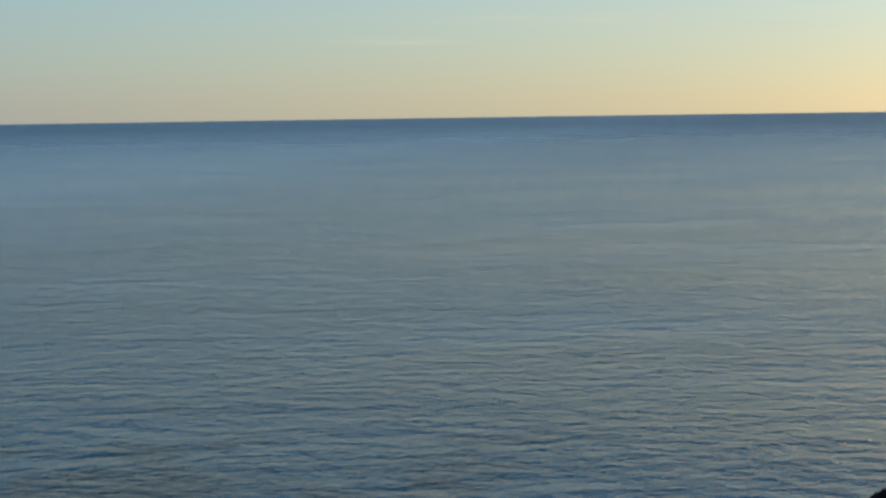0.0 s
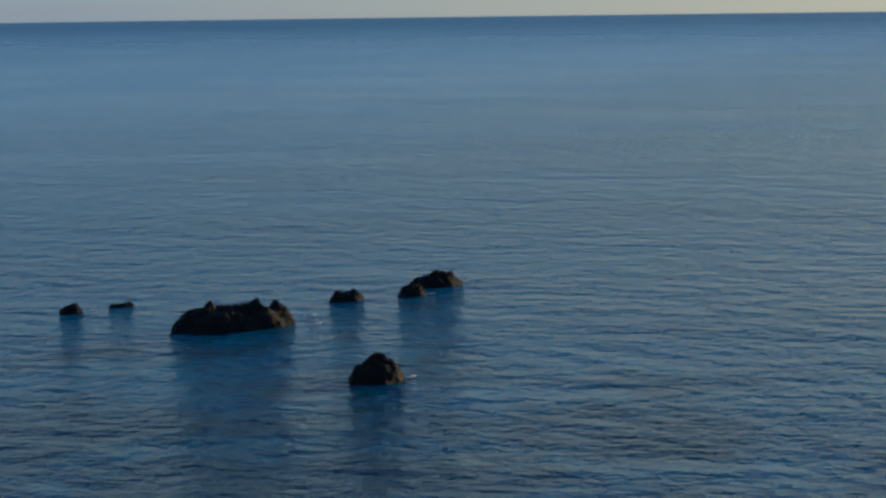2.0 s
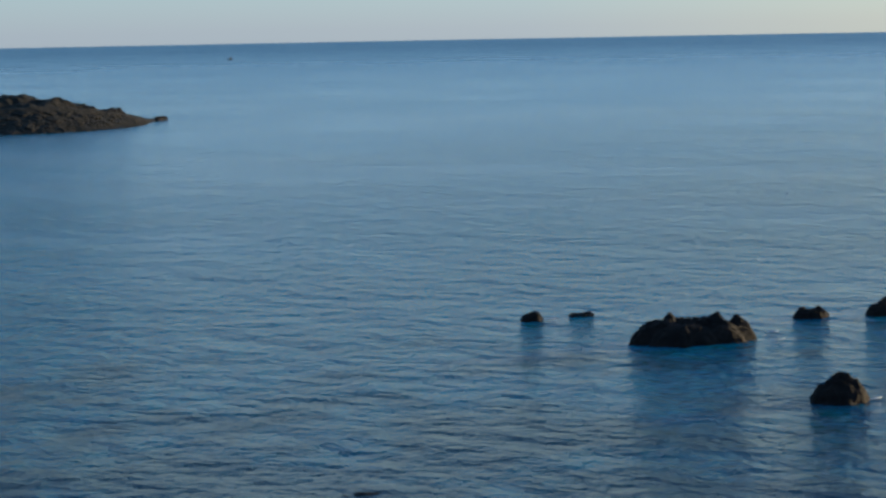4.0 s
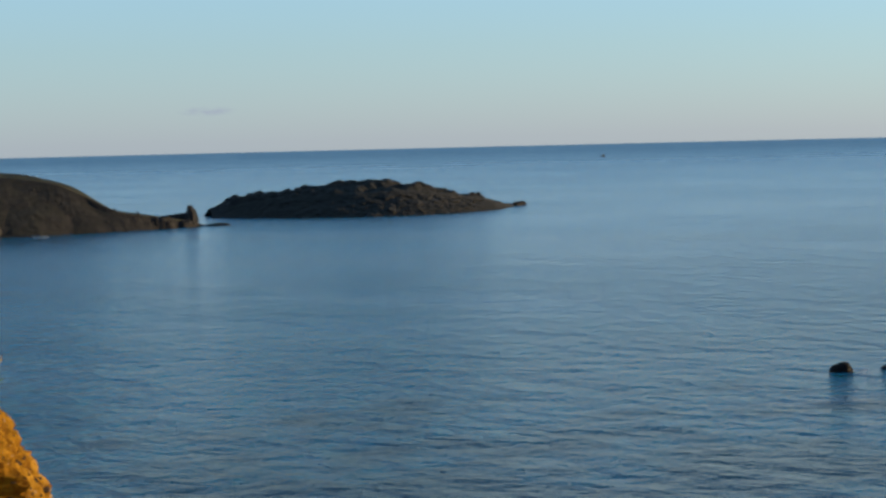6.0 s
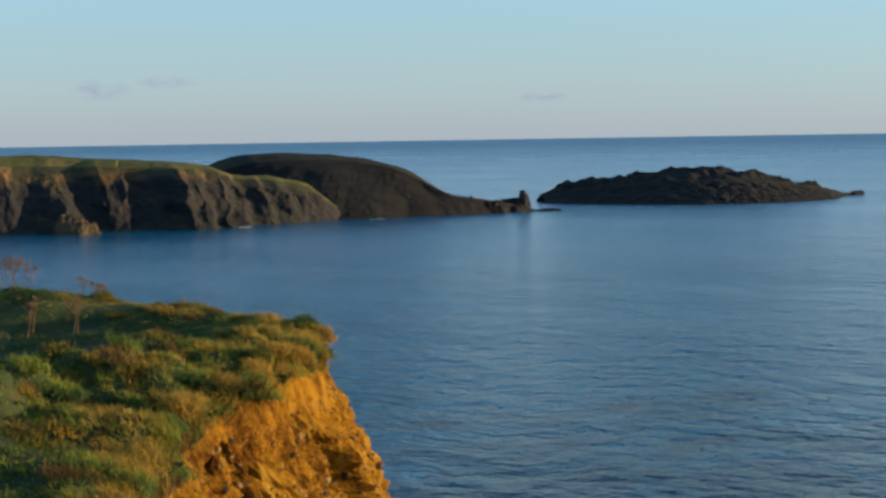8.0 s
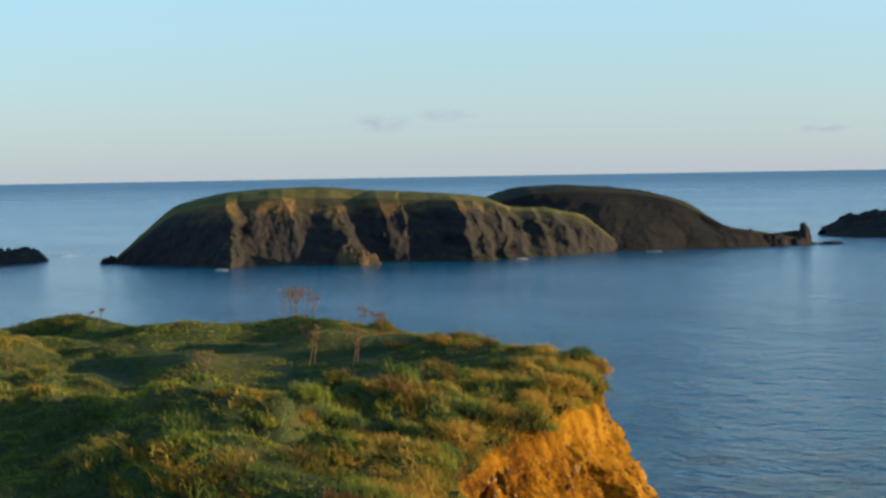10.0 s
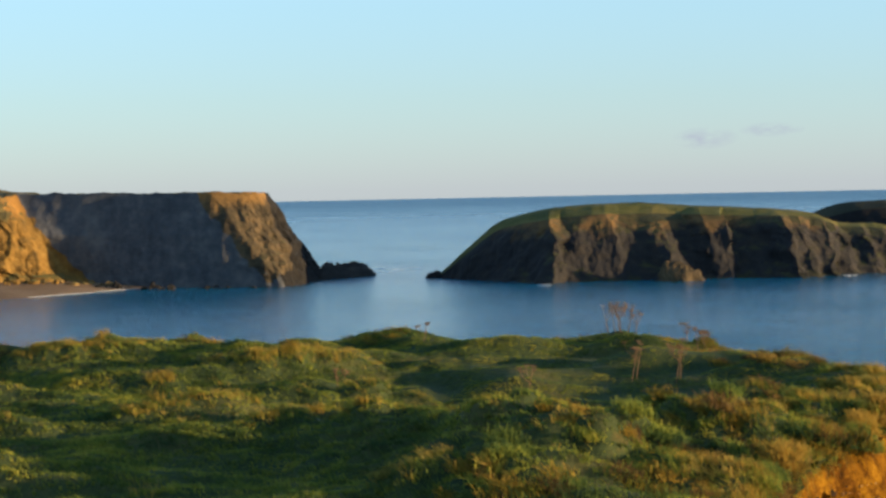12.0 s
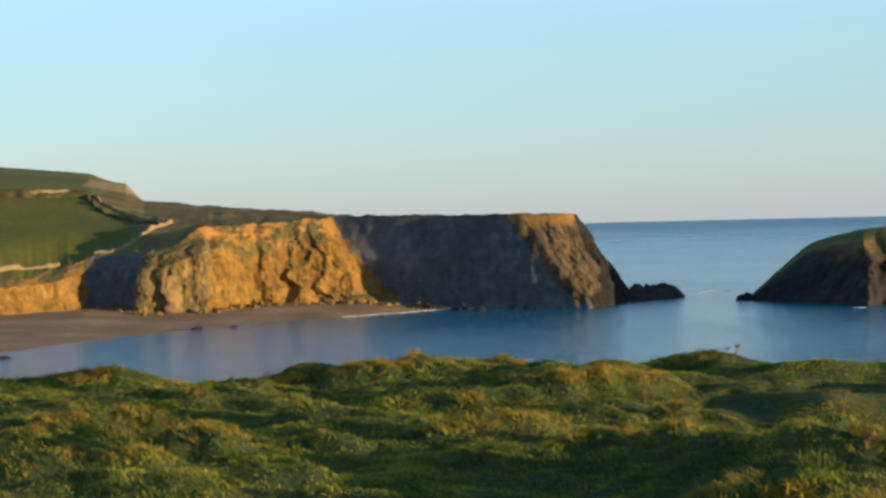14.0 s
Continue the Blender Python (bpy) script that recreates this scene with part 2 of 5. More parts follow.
def blade_material(name, stops):
    """Thin leaves and stems that let some light through."""
    m, nt, b = material(name)
    g = nt.nodes.new("ShaderNodeNewGeometry")
    patch = noise_at(nt, coords(nt, (0.8, 1.2, 1.0)), 0.5, 4)
    fac = math_node(nt, "ADD", math_node(nt, "MULTIPLY", g.outputs["Random Per Island"], 0.14), math_node(nt, "MULTIPLY", patch, 0.86))
    col = ramp(nt, fac, stops)
    front, through_leaf, both = nt.nodes.new("ShaderNodeBsdfDiffuse"), nt.nodes.new("ShaderNodeBsdfTranslucent"), nt.nodes.new("ShaderNodeMixShader")
    nt.links.new(col, front.inputs["Color"])
    nt.links.new(col, through_leaf.inputs["Color"])
    both.inputs[0].default_value = 0.45
    nt.links.new(front.outputs[0], both.inputs[1])
    nt.links.new(through_leaf.outputs[0], both.inputs[2])
    nt.links.new(both.outputs[0], nt.nodes["Material Output"].inputs["Surface"])
    return m


def sea_material():
    m, nt, b = material("sea_water")
    b.inputs["IOR"].default_value = 1.33
    def along_crests(long, turned=18.0):
        """Places turned so that x runs with the waves, stretched along their crests."""
        g, turn = nt.nodes.new("ShaderNodeNewGeometry"), nt.nodes.new("ShaderNodeMapping")
        turn.vector_type = "TEXTURE"
        turn.inputs["Rotation"].default_value = (0, 0, radians(turned))
        turn.inputs["Scale"].default_value = (1, long, 1)
        nt.links.new(g.outputs["Position"], turn.inputs["Vector"])
        return turn.outputs[0]

    slick = noise_at(nt, along_crests(1.8), 0.012, 4, 0.55)
    rough = math_node(nt, "ADD", math_node(nt, "MULTIPLY", slick, 0.12), 0.08)
    far = nt.nodes.new("ShaderNodeVectorMath")                   # the open sea is rougher than the sheltered bay
    far.operation = "LENGTH"
    nt.links.new(coords(nt), far.inputs[0])
    reach = nt.nodes.new("ShaderNodeMapRange")
    for k, value in ((1, 350.0), (2, 3000.0), (3, 0.0), (4, 0.24)):
        reach.inputs[k].default_value = value
    nt.links.new(far.outputs["Value"], reach.inputs[0])
    nt.links.new(math_node(nt, "ADD", rough, reach.outputs[0]), b.inputs["Roughness"])
    # near shore: weed beds, plus the darker reflection put into the base colour
    shore = nt.nodes.new("ShaderNodeVectorMath")
    shore.operation = "DISTANCE"
    shore.inputs[1].default_value = (66, 66, 0)
    nt.links.new(coords(nt), shore.inputs[0])
    beds = math_node(nt, "ADD", math_node(nt, "MULTIPLY", shore.outputs["Value"], -0.014), math_node(nt, "MULTIPLY", noise_at(nt, coords(nt), 0.07, 5), 3.0))
    nt.links.new(mix(nt, math_node(nt, "MULTIPLY", math_node(nt, "SUBTRACT", beds, 0.35), 1.6, True), (0.005, 0.092, 0.166), (0.003, 0.027, 0.052)), b.inputs["Base Color"])
    swell = noise_at(nt, along_crests(2.0, 8.0), 0.13, 3, 0.5)
    chop = noise_at(nt, along_crests(1.4), 0.30, 4, 0.6)
    cross = noise_at(nt, along_crests(1.3, -40.0), 0.42, 4, 0.6)
    ripple = noise_at(nt, along_crests(1.4), 1.5, 4, 0.6)
    gust = math_node(nt, "MULTIPLY", noise_at(nt, along_crests(2.2), 0.02, 3, 0.6), 2.4)     # wind patches
    split = nt.nodes.new("ShaderNodeSeparateXYZ")
    nt.links.new(coords(nt), split.inputs[0])
    lee = nt.nodes.new("ShaderNodeMapRange")                     # the waves die down in the shelter of the bay
    for k, value in ((1, 130.0), (2, 330.0), (3, 1.0), (4, 0.42)):
        lee.inputs[k].default_value = value
    nt.links.new(split.outputs["Y"], lee.inputs[0])
    gust = math_node(nt, "MULTIPLY", gust, lee.outputs[0])
    h = math_node(nt, "ADD", math_node(nt, "MULTIPLY", math_node(nt, "MULTIPLY", swell, lee.outputs[0]), 2.4),
                  math_node(nt, "MULTIPLY", gust, math_node(nt, "ADD", math_node(nt, "ADD", math_node(nt, "MULTIPLY", chop, 2.4), math_node(nt, "MULTIPLY", cross, 0.8)), math_node(nt, "MULTIPLY", ripple, 0.3))))
    bump(nt, b, h, 1.0, 0.8)
    return m


SEA = sea_material()
# Blue-grey that holds the shade of faces turned from the sun.
SHADED_CLIFF = rock_material("shaded_cliff_rock", (0.043, 0.046, 0.053), (0.07, 0.073, 0.08), (0.115, 0.112, 0.108),
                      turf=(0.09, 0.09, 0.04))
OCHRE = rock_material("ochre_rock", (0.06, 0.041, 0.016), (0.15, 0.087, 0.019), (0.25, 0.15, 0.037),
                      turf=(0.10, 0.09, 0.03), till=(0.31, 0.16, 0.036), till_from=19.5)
BROWN = rock_material("brown_slope", (0.045, 0.034, 0.018), (0.125, 0.086, 0.034), (0.23, 0.155, 0.06), turf=(0.10, 0.085, 0.03), till=(0.24, 0.13, 0.04), till_from=22.5)
REEF = rock_material("reef_rock", (0.016, 0.016, 0.016), (0.03, 0.028, 0.026), (0.055, 0.048, 0.04))
NOSE = rock_material("brown_nose", (0.026, 0.022, 0.016), (0.06, 0.045, 0.025), (0.115, 0.08, 0.04), turf=(0.07, 0.062, 0.024), till=(0.20, 0.115, 0.036), till_from=21.5)
# Near-black, since the shade of the cliff fronts is put into the rock.
ISLE = rock_material("shaded_island_rock", (0.013, 0.013, 0.0145), (0.021, 0.020, 0.0205), (0.034, 0.028, 0.021), turf=(0.05, 0.048, 0.017), till=(0.13, 0.078, 0.028), till_from=13.0, turf_from=17.0)
# Shade of the skerry and humped island is put into this tone.
SKERRY = rock_material("shaded_skerry_rock", (0.0065, 0.0065, 0.0072), (0.0115, 0.0108, 0.0106), (0.022, 0.0195, 0.017), turf=(0.017, 0.016, 0.011))
WET = rock_material("wet_rock", (0.005, 0.005, 0.0055), (0.010, 0.009, 0.009), (0.022, 0.018, 0.016), grain=1.2)
WET.node_tree.nodes["Principled BSDF"].inputs["Roughness"].default_value = 0.7
WET.node_tree.nodes["Principled BSDF"].inputs["Specular IOR Level"].default_value = 0.1
TILL = earth_material()
STONE = rock_material("pale_stone", (0.18, 0.10, 0.03), (0.32, 0.19, 0.06), (0.5, 0.36, 0.17), grain=4.0)
DARK_STONE = rock_material("brown_stone", (0.02, 0.012, 0.007), (0.045, 0.027, 0.015), (0.09, 0.055, 0.03), grain=4.0)
MOOR = turf_material("heath_turf", (0.05, 0.042, 0.018), (0.095, 0.076, 0.03), (0.17, 0.128, 0.045), 0.06, 0.8, 0.6)
FIELD = turf_material("pasture", (0.05, 0.058, 0.012), (0.08, 0.086, 0.018), (0.115, 0.11, 0.03), 0.02, 0.5, 0.2)
# Turf of the hump with its shade put into the colour.
SHADED_TURF = turf_material("shaded_island_turf", (0.017, 0.019, 0.011), (0.029, 0.029, 0.016), (0.046, 0.041, 0.021), 0.08, 0.9, 0.5)
ISLE_TURF = turf_material("island_turf", (0.044, 0.05, 0.014), (0.085, 0.084, 0.022), (0.145, 0.115, 0.035), 0.08, 0.9, 0.5)
SOIL = turf_material("headland_turf", (0.020, 0.034, 0.015), (0.042, 0.056, 0.019), (0.08, 0.072, 0.024), 0.3, 2.5, 0.15, bare=(0.15, 0.075, 0.02))
SAND = turf_material("beach_sand", (0.135, 0.086, 0.048), (0.19, 0.125, 0.072), (0.28, 0.20, 0.125), 0.05, 1.2, 0.08)
HEDGE = turf_material("hedge_bank", (0.03, 0.03, 0.015), (0.06, 0.055, 0.025), (0.10, 0.085, 0.04), 0.3, 1.5, 0.5)
WALL = turf_material("dry_bank", (0.14, 0.11, 0.05), (0.20, 0.15, 0.075), (0.27, 0.20, 0.11), 0.3, 1.5, 0.3)
GREEN = blade_material("green_blades", [(0.34, (0.045, 0.079, 0.034)), (0.46, (0.098, 0.136, 0.033)), (0.56, (0.215, 0.24, 0.038)), (0.66, (0.35, 0.305, 0.048))])
STRAW = blade_material("straw_blades", [(0.34, (0.14, 0.13, 0.03)), (0.5, (0.31, 0.225, 0.042)), (0.66, (0.46, 0.34, 0.075))])
GOLD = blade_material("golden_blades", [(0.34, (0.10, 0.11, 0.015)), (0.46, (0.255, 0.172, 0.028)), (0.7, (0.42, 0.275, 0.056))])
RUST = blade_material("rusty_blades", [(0.34, (0.06, 0.038, 0.017)), (0.5, (0.13, 0.083, 0.033)), (0.66, (0.23, 0.15, 0.058))])
STALK = blade_material("dead_stalk", [(0.3, (0.19, 0.12, 0.075)), (0.7, (0.34, 0.23, 0.13))])
FOAM, _nt, _b = material("sea_foam")
_b.inputs["Roughness"].default_value = 0.8
_nt.links.new(ramp(_nt, noise_at(_nt, coords(_nt), 1.5), [(0.35, (0.4, 0.42, 0.44)), (0.6, (0.75, 0.77, 0.78))]), _b.inputs["Base Color"])


# ---------------------------------------------------------------- the sea
def build_sea():
    radii = [0, 60, 120, 240, 480, 900, 1600, 2600, 3800, 4950]
    n = 240
    ang = np.linspace(0, 2 * np.pi, n, endpoint=False)
    v = [(0, 0, 0)]
    for r in radii[1:]:
        v += [(r * math.cos(a), r * math.sin(a), 0) for a in ang]
    me = bpy.data.meshes.new("water")
    f = [(0, 1 + i, 1 + (i + 1) % n) for i in range(n)]
    for k in range(len(radii) - 2):
        a, b = 1 + k * n, 1 + (k + 1) * n
        f += [(a + i, b + i, b + (i + 1) % n, a + (i + 1) % n) for i in range(n)]
    me.from_pydata(v, [], f)
    tagged(part("water", me, SEA), "blue grey evening sea with small rippled waves", "sea", kind="structure")


build_sea()


# ---------------------------------------------------------------- the far headland and its beach
HEAD_BASE = [(42, 600), (54, 545), (54, 527), (50, 511), (45.5, 496), (39, 485.5), (17, 497), (4, 505.5), (-3, 509.5), (-9.5, 513), (-22, 509.5), (-40, 509),
             (-52, 506), (-60, 496), (-62, 487), (-71, 484), (-80, 485), (-84.5, 491), (-89, 496), (-96, 494), (-104, 487), (-114.5, 475),
             (-140, 455), (-220, 420)]
HEAD_RIM = [(30, 600, 24), (38, 545, 24), (38, 522, 24.5), (36.5, 507, 24.8), (33, 499, 25), (21, 500, 25.3), (10.5, 506, 25.4), (0, 512, 25.5),
            (-12, 517.5, 26), (-31, 527, 25.7), (-36, 521.8, 25.3), (-40, 519.5, 25), (-50, 516, 24.5), (-60, 508, 24), (-66, 500, 23.3), (-72, 495, 19),
            (-79, 493.5, 17.4), (-84.5, 498.5, 17.2), (-90, 502.5, 17.2), (-96.5, 502, 16.6), (-105.5, 496, 12.8), (-116.5, 484, 11.8), (-140, 464, 11), (-222, 440, 11)]
LAND_Q = np.array([-0.6, -0.24, -0.19, -0.171, -0.161, -0.086, -0.04, 0.1])
LAND_D = np.array([470, 520, 600, 650, 700, 800, 1000, 1500])
LAND_Z = np.array([[14, 17, 33, 39, 44, 52, 52, 40], [15, 19, 35, 40, 44, 51, 50, 40], [16, 20, 34, 38.5, 42.5, 47, 45, 36], [17, 21.5, 31.5, 36.5, 40.5, 41, 38, 30],
                   [18, 23, 30, 33, 33, 32, 30, 24], [23, 25, 28.7, 28.5, 27, 25, 22, 18], [25, 25.6, 25.5, 25, 24, 22, 20, 16], [25, 25, 24.5, 24, 23, 21, 18, 14]])


def land_height(x, y):
    """Height of the mainland's top at (x, y)."""
    d, q = np.hypot(x, y), x / y
    a = np.clip(np.interp(q, LAND_Q, np.arange(len(LAND_Q))), 0, len(LAND_Q) - 1.001)
    b = np.clip(np.interp(d, LAND_D, np.arange(len(LAND_D))), 0, len(LAND_D) - 1.001)
    i, j = a.astype(int), b.astype(int)
    f, g = a - i, b - j
    return (LAND_Z[i, j] * (1 - f) * (1 - g) + LAND_Z[i + 1, j] * f * (1 - g) + LAND_Z[i, j + 1] * (1 - f) * g + LAND_Z[i + 1, j + 1] * f * g)


def build_headland():
    head = thing("headland", "mainland headland with ochre cliffs, coloured grey where shaded, above the beach", "headland", kind="structure")
    base = [(x, y, -1.5) for x, y in HEAD_BASE]
    lean = [0.36 if k in (9, 10) else 0.15 for k in range(len(HEAD_BASE))]
    foot = [(x * (1 - f) + rx * f, y * (1 - f) + ry * f, 4.0) for (x, y), (rx, ry, _), f in zip(HEAD_BASE, HEAD_RIM, lean)]
    shoulder = [((x * 0.25 + rx * 0.75) if k in (9, 10) else (x * 0.6 + rx * 0.4) if k > 5 else (x * 0.48 + rx * 0.52), y * 0.6 + ry * 0.4, 3.0 + (rz - 3.0) * (0.72 if k > 9 else 0.5 if k > 5 else 0.41)) for k, ((x, y), (rx, ry, rz)) in enumerate(zip(HEAD_BASE, HEAD_RIM))]
    sheet = loft([base, foot, shoulder, HEAD_RIM], 900, [8, 28, 20])
    v = np.linspace(0, 1, len(sheet))[:, None]
    weight = np.clip(v * 8, 0.15, 1) * np.clip((1 - v) * 7, 0.0, 1) * np.ones(sheet.shape[:2])
    along = np.linspace(0, 23, 900)[None]
    # buttresses along the ochre cliff: place at the foot and at the rim, and how far each stands out there
    ribs = ((9.5, 9.3, 0, 0), (9.95, 9.8, 1.6, 0.3), (10.15, 10.1, 0.2, 0), (10.5, 10.5, 2.0, 0.6), (10.75, 10.6, 0.2, 0.4), (11.05, 11.0, 2.2, 0.9), (11.3, 11.3, 0.1, 0), (11.75, 11.9, 2.6, 1.6),
            (12.0, 12.1, 0.4, 0.2), (12.6, 12.8, 2.2, 1.4), (13.1, 13.2, 1.4, 0.6), (13.6, 13.5, -2.4, 0.2), (14.2, 14.1, 2.0, 0.9), (14.75, 14.6, -0.6, 0.2), (15.2, 15.1, 2.2, 0.6), (15.4, 15.4, -0.6, 0),
            (16.0, 16.0, 1.5, 0.5), (19.2, 19.2, 0, 0), (19.8, 19.7, 1.8, 1.0), (20.1, 20.1, 0, 0), (20.9, 20.8, 1.8, 1.0), (21.3, 21.2, 0, 0))
    place = along + 0.35 * fbm(sheet / np.array([8.0, 8.0, 5.0]) + 4.4, 3)
    for row, k in zip(range(len(sheet)), v[:, 0]):
        out = np.interp(place[row], [a + (c - a) * k for a, c, _, _ in ribs], [p + (q - p) * k for _, _, p, q in ribs])
        sheet[row] += outward(sheet)[row] * (out * weight[row])[:, None]
    sheet = craggy(sheet, weight * np.interp(along, [3, 4.6, 5.6, 8.6, 9.6], [1.8, 1.8, 0.35, 0.35, 1.0]), 12.0, 1.7, 3.1, upright=0.3, ridged=False)
    sheet = craggy(sheet, weight * np.interp(along, [3, 4.6, 5.6, 8.6, 9.6], [1.8, 1.8, 0.4, 0.4, 1.0]), 4.0, 0.9, 7.7, upright=0.3, ridged=False)
    brow = np.clip((v - 0.93) / 0.07, 0, 1)
    sheet[..., 2] += brow * 0.55 * fbm(sheet * np.array([1, 1, 0]) / 4.5 + 2.2, 3)             # an uneven, scrubby rim
    rim = sheet[-1].copy()
    me = raw_mesh("cliff_face", sheet.reshape(-1, 3), grid_faces(len(sheet), 900))
    part("cliff_face", me, SHADED_CLIFF, head, "ochre rock cliff with buttresses, coloured grey where shaded")
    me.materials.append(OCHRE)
    me.materials.append(BROWN)
    me.materials.append(SKERRY)
    me.polygons.foreach_set("use_smooth", np.broadcast_to((along[:, :-1] < 9.2) & (along[:, :-1] > 5.2), (len(sheet) - 1, 899)).ravel())
    share = np.linspace(0, 1, len(sheet) - 1)[:, None]
    # Ochre stops at the shadow line; the grey shade tone starts there.
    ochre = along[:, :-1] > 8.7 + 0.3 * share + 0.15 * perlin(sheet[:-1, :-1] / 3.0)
    patch = perlin(sheet[:-1, :-1] / 4.0)
    # Nose brown, earth and sunlit tone together, follows the face the sun strikes.
    nose = (along[:, :-1] < 5.2 + 0.15 * share + 0.2 * patch) & (along[:, :-1] > 3.3 + 1.1 * (1 - share)) & (share > 0.12 + 0.2 * patch)
    ragged = 0.22 * fbm(sheet[:-1, :-1] * np.array([1, 1, 0.5]) / 7.0, 3)
    slope = np.interp(along[:, :-1], [10, 11.5, 13, 15], [0.80, 0.74, 0.66, 0.6])            # a grown-over ledge falls across the ochre face
    nose |= (place[:-1, :-1] > 13.7) & (place[:-1, :-1] < 16.1) & (share + ragged < 0.8)
    # Shaded recess beside the buttress, coloured grey instead of ochre.
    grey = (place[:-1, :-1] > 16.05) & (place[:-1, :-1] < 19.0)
    ledge = ochre & (along[:, :-1] < 13.7) & (np.abs(share + ragged - slope) < np.interp(along[:, :-1], [9.6, 10.6, 13, 15.5], [0.0, 0.08, 0.07, 0.15]))
    nose_face = nose & (along[:, :-1] < 6.0)
    me.materials.append(NOSE)
    me.materials.append(MOOR)
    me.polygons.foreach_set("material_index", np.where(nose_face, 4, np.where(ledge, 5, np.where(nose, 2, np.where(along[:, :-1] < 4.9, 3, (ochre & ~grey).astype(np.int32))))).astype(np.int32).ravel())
    # the land behind the rim
    steps = np.array([0, 2, 5, 9, 14, 20, 27, 35, 44, 54, 65, 77, 90, 105, 120, 135, 150, 165, 180, 200, 225, 255, 290, 340, 420, 560, 800])
    away = np.stack([np.minimum(rim[:, 0] / rim[:, 1], -0.05), np.ones(len(rim))], 1)
    away /= np.linalg.norm(away, axis=1)[:, None]
    top = []
    for s in steps:
        x, y = rim[:, 0] + away[:, 0] * s, rim[:, 1] + away[:, 1] * s
        k = min(1.0, s / 24.0)
        z = rim[:, 2] * (1 - k) + land_height(x, y) * k
        heath = np.clip((x / y + 0.165) * 60, 0, 1)
        z = z + fbm(np.stack([x / 9, y / 9, 0 * x], -1), 4) * (0.12 + 0.4 * heath) * min(1, s / 6)
        top.append(np.stack([x, y, z], -1))
    top = np.array(top)
    me = raw_mesh("land_top", top.reshape(-1, 3), grid_faces(len(top), top.shape[1]))
    ob = part("land_top", me, MOOR, head, "heath and pasture behind the cliff edge")
    me.materials.append(FIELD)
    me.materials.append(WALL)
    mid = (top[:-1, :-1] + top[1:, 1:]) / 2
    q, d = mid[..., 0] / mid[..., 1], np.hypot(mid[..., 0], mid[..., 1])
    edge = np.interp(d, [490, 520, 600, 660, 720], [-0.172, -0.158, -0.19, -0.176, -0.168])
    index = ((q < edge) & (d > 497)).astype(np.int32)
    index[(q > -0.190 + 0.008 * np.sin(d * 0.4)) & (q < -0.159) & (d > 648) & (d < 700)] = 2
    me.polygons.foreach_set("material_index", index.ravel())
    return head, top


headland, LAND_TOP = build_headland()


def on_land(x, y):
    """Height of the built land at (x, y)."""
    near = np.argsort(np.hypot(LAND_TOP[..., 0] - x, LAND_TOP[..., 1] - y).ravel())[:3]
    return float(LAND_TOP.reshape(-1, 3)[near, 2].mean())


def bank(name, label, category, points, width, height, mat, seed, lift=0.0):
    """A low bank or hedge that follows the land."""
    p = spline([(x, y, 0) for x, y in points], 90)
    p[:, 2] = np.array([on_land(x, y) for x, y in p[:, :2]]) + lift
    p[2:-2, 2] = np.convolve(p[:, 2], np.ones(5) / 5, "valid")
    side = outward(p[None])[0]
    ring = []
    for a, h in ((-1.0, -0.8), (-0.8, 0.5), (-0.35, 0.95), (0.3, 1.0), (0.8, 0.55), (1.0, -0.8)):
        wob = 1 + 0.5 * perlin(p / 3.0 + seed + a)
        ring.append(p + side * (a * width / 2) * wob[:, None] + np.array([0, 0, 1]) * (h * height * wob)[:, None])
    sheet = np.array(ring)
    tagged(part(name, raw_mesh(name, sheet.reshape(-1, 3), grid_faces(len(sheet), 90)), mat), label, category)


def polar(q, d):
    y = d / math.sqrt(1 + q * q)
    return q * y, y


bank("hedge", "dark overgrown hedge between two sloping green fields", "hedge", [polar(q, d) for q, d in ((-0.30, 603), (-0.24, 602), (-0.215, 600), (-0.19, 600))], 3.0, 1.6, HEDGE, 1.0)
bank("hedge", "scrubby dark hedge along the edge of the pasture", "hedge", [polar(q, d) for q, d in ((-0.193, 602), (-0.186, 575), (-0.174, 560), (-0.160, 545), (-0.152, 538))], 1.5, 0.9, HEDGE, 4.0)
bank("earth_bank", "pale earth bank beside the cliff-top path", "bank", [polar(q, d) for q, d in ((-0.189, 514), (-0.180, 514), (-0.170, 516), (-0.161, 522), (-0.153, 532), (-0.147, 545))], 1.6, 0.9, WALL, 6.0)
bank("earth_bank", "low pale bank along the edge of the field", "bank", [polar(q, d) for q, d in ((-0.262, 502), (-0.24, 506), (-0.222, 510), (-0.208, 512))], 1.8, 0.8, WALL, 8.0)
bank("earth_bank", "pale verge beside the hedge across the hill", "bank", [polar(q, d) for q, d in ((-0.30, 609), (-0.24, 608), (-0.215, 607), (-0.196, 607))], 1.4, 1.3, WALL, 9.0)
bank("earth_bank", "pale stony bank that runs down beside the hedge", "bank", [polar(q, d) for q, d in ((-0.192, 608), (-0.183, 590), (-0.171, 572), (-0.160, 556), (-0.150, 548))], 1.3, 0.9, WALL, 12.0)


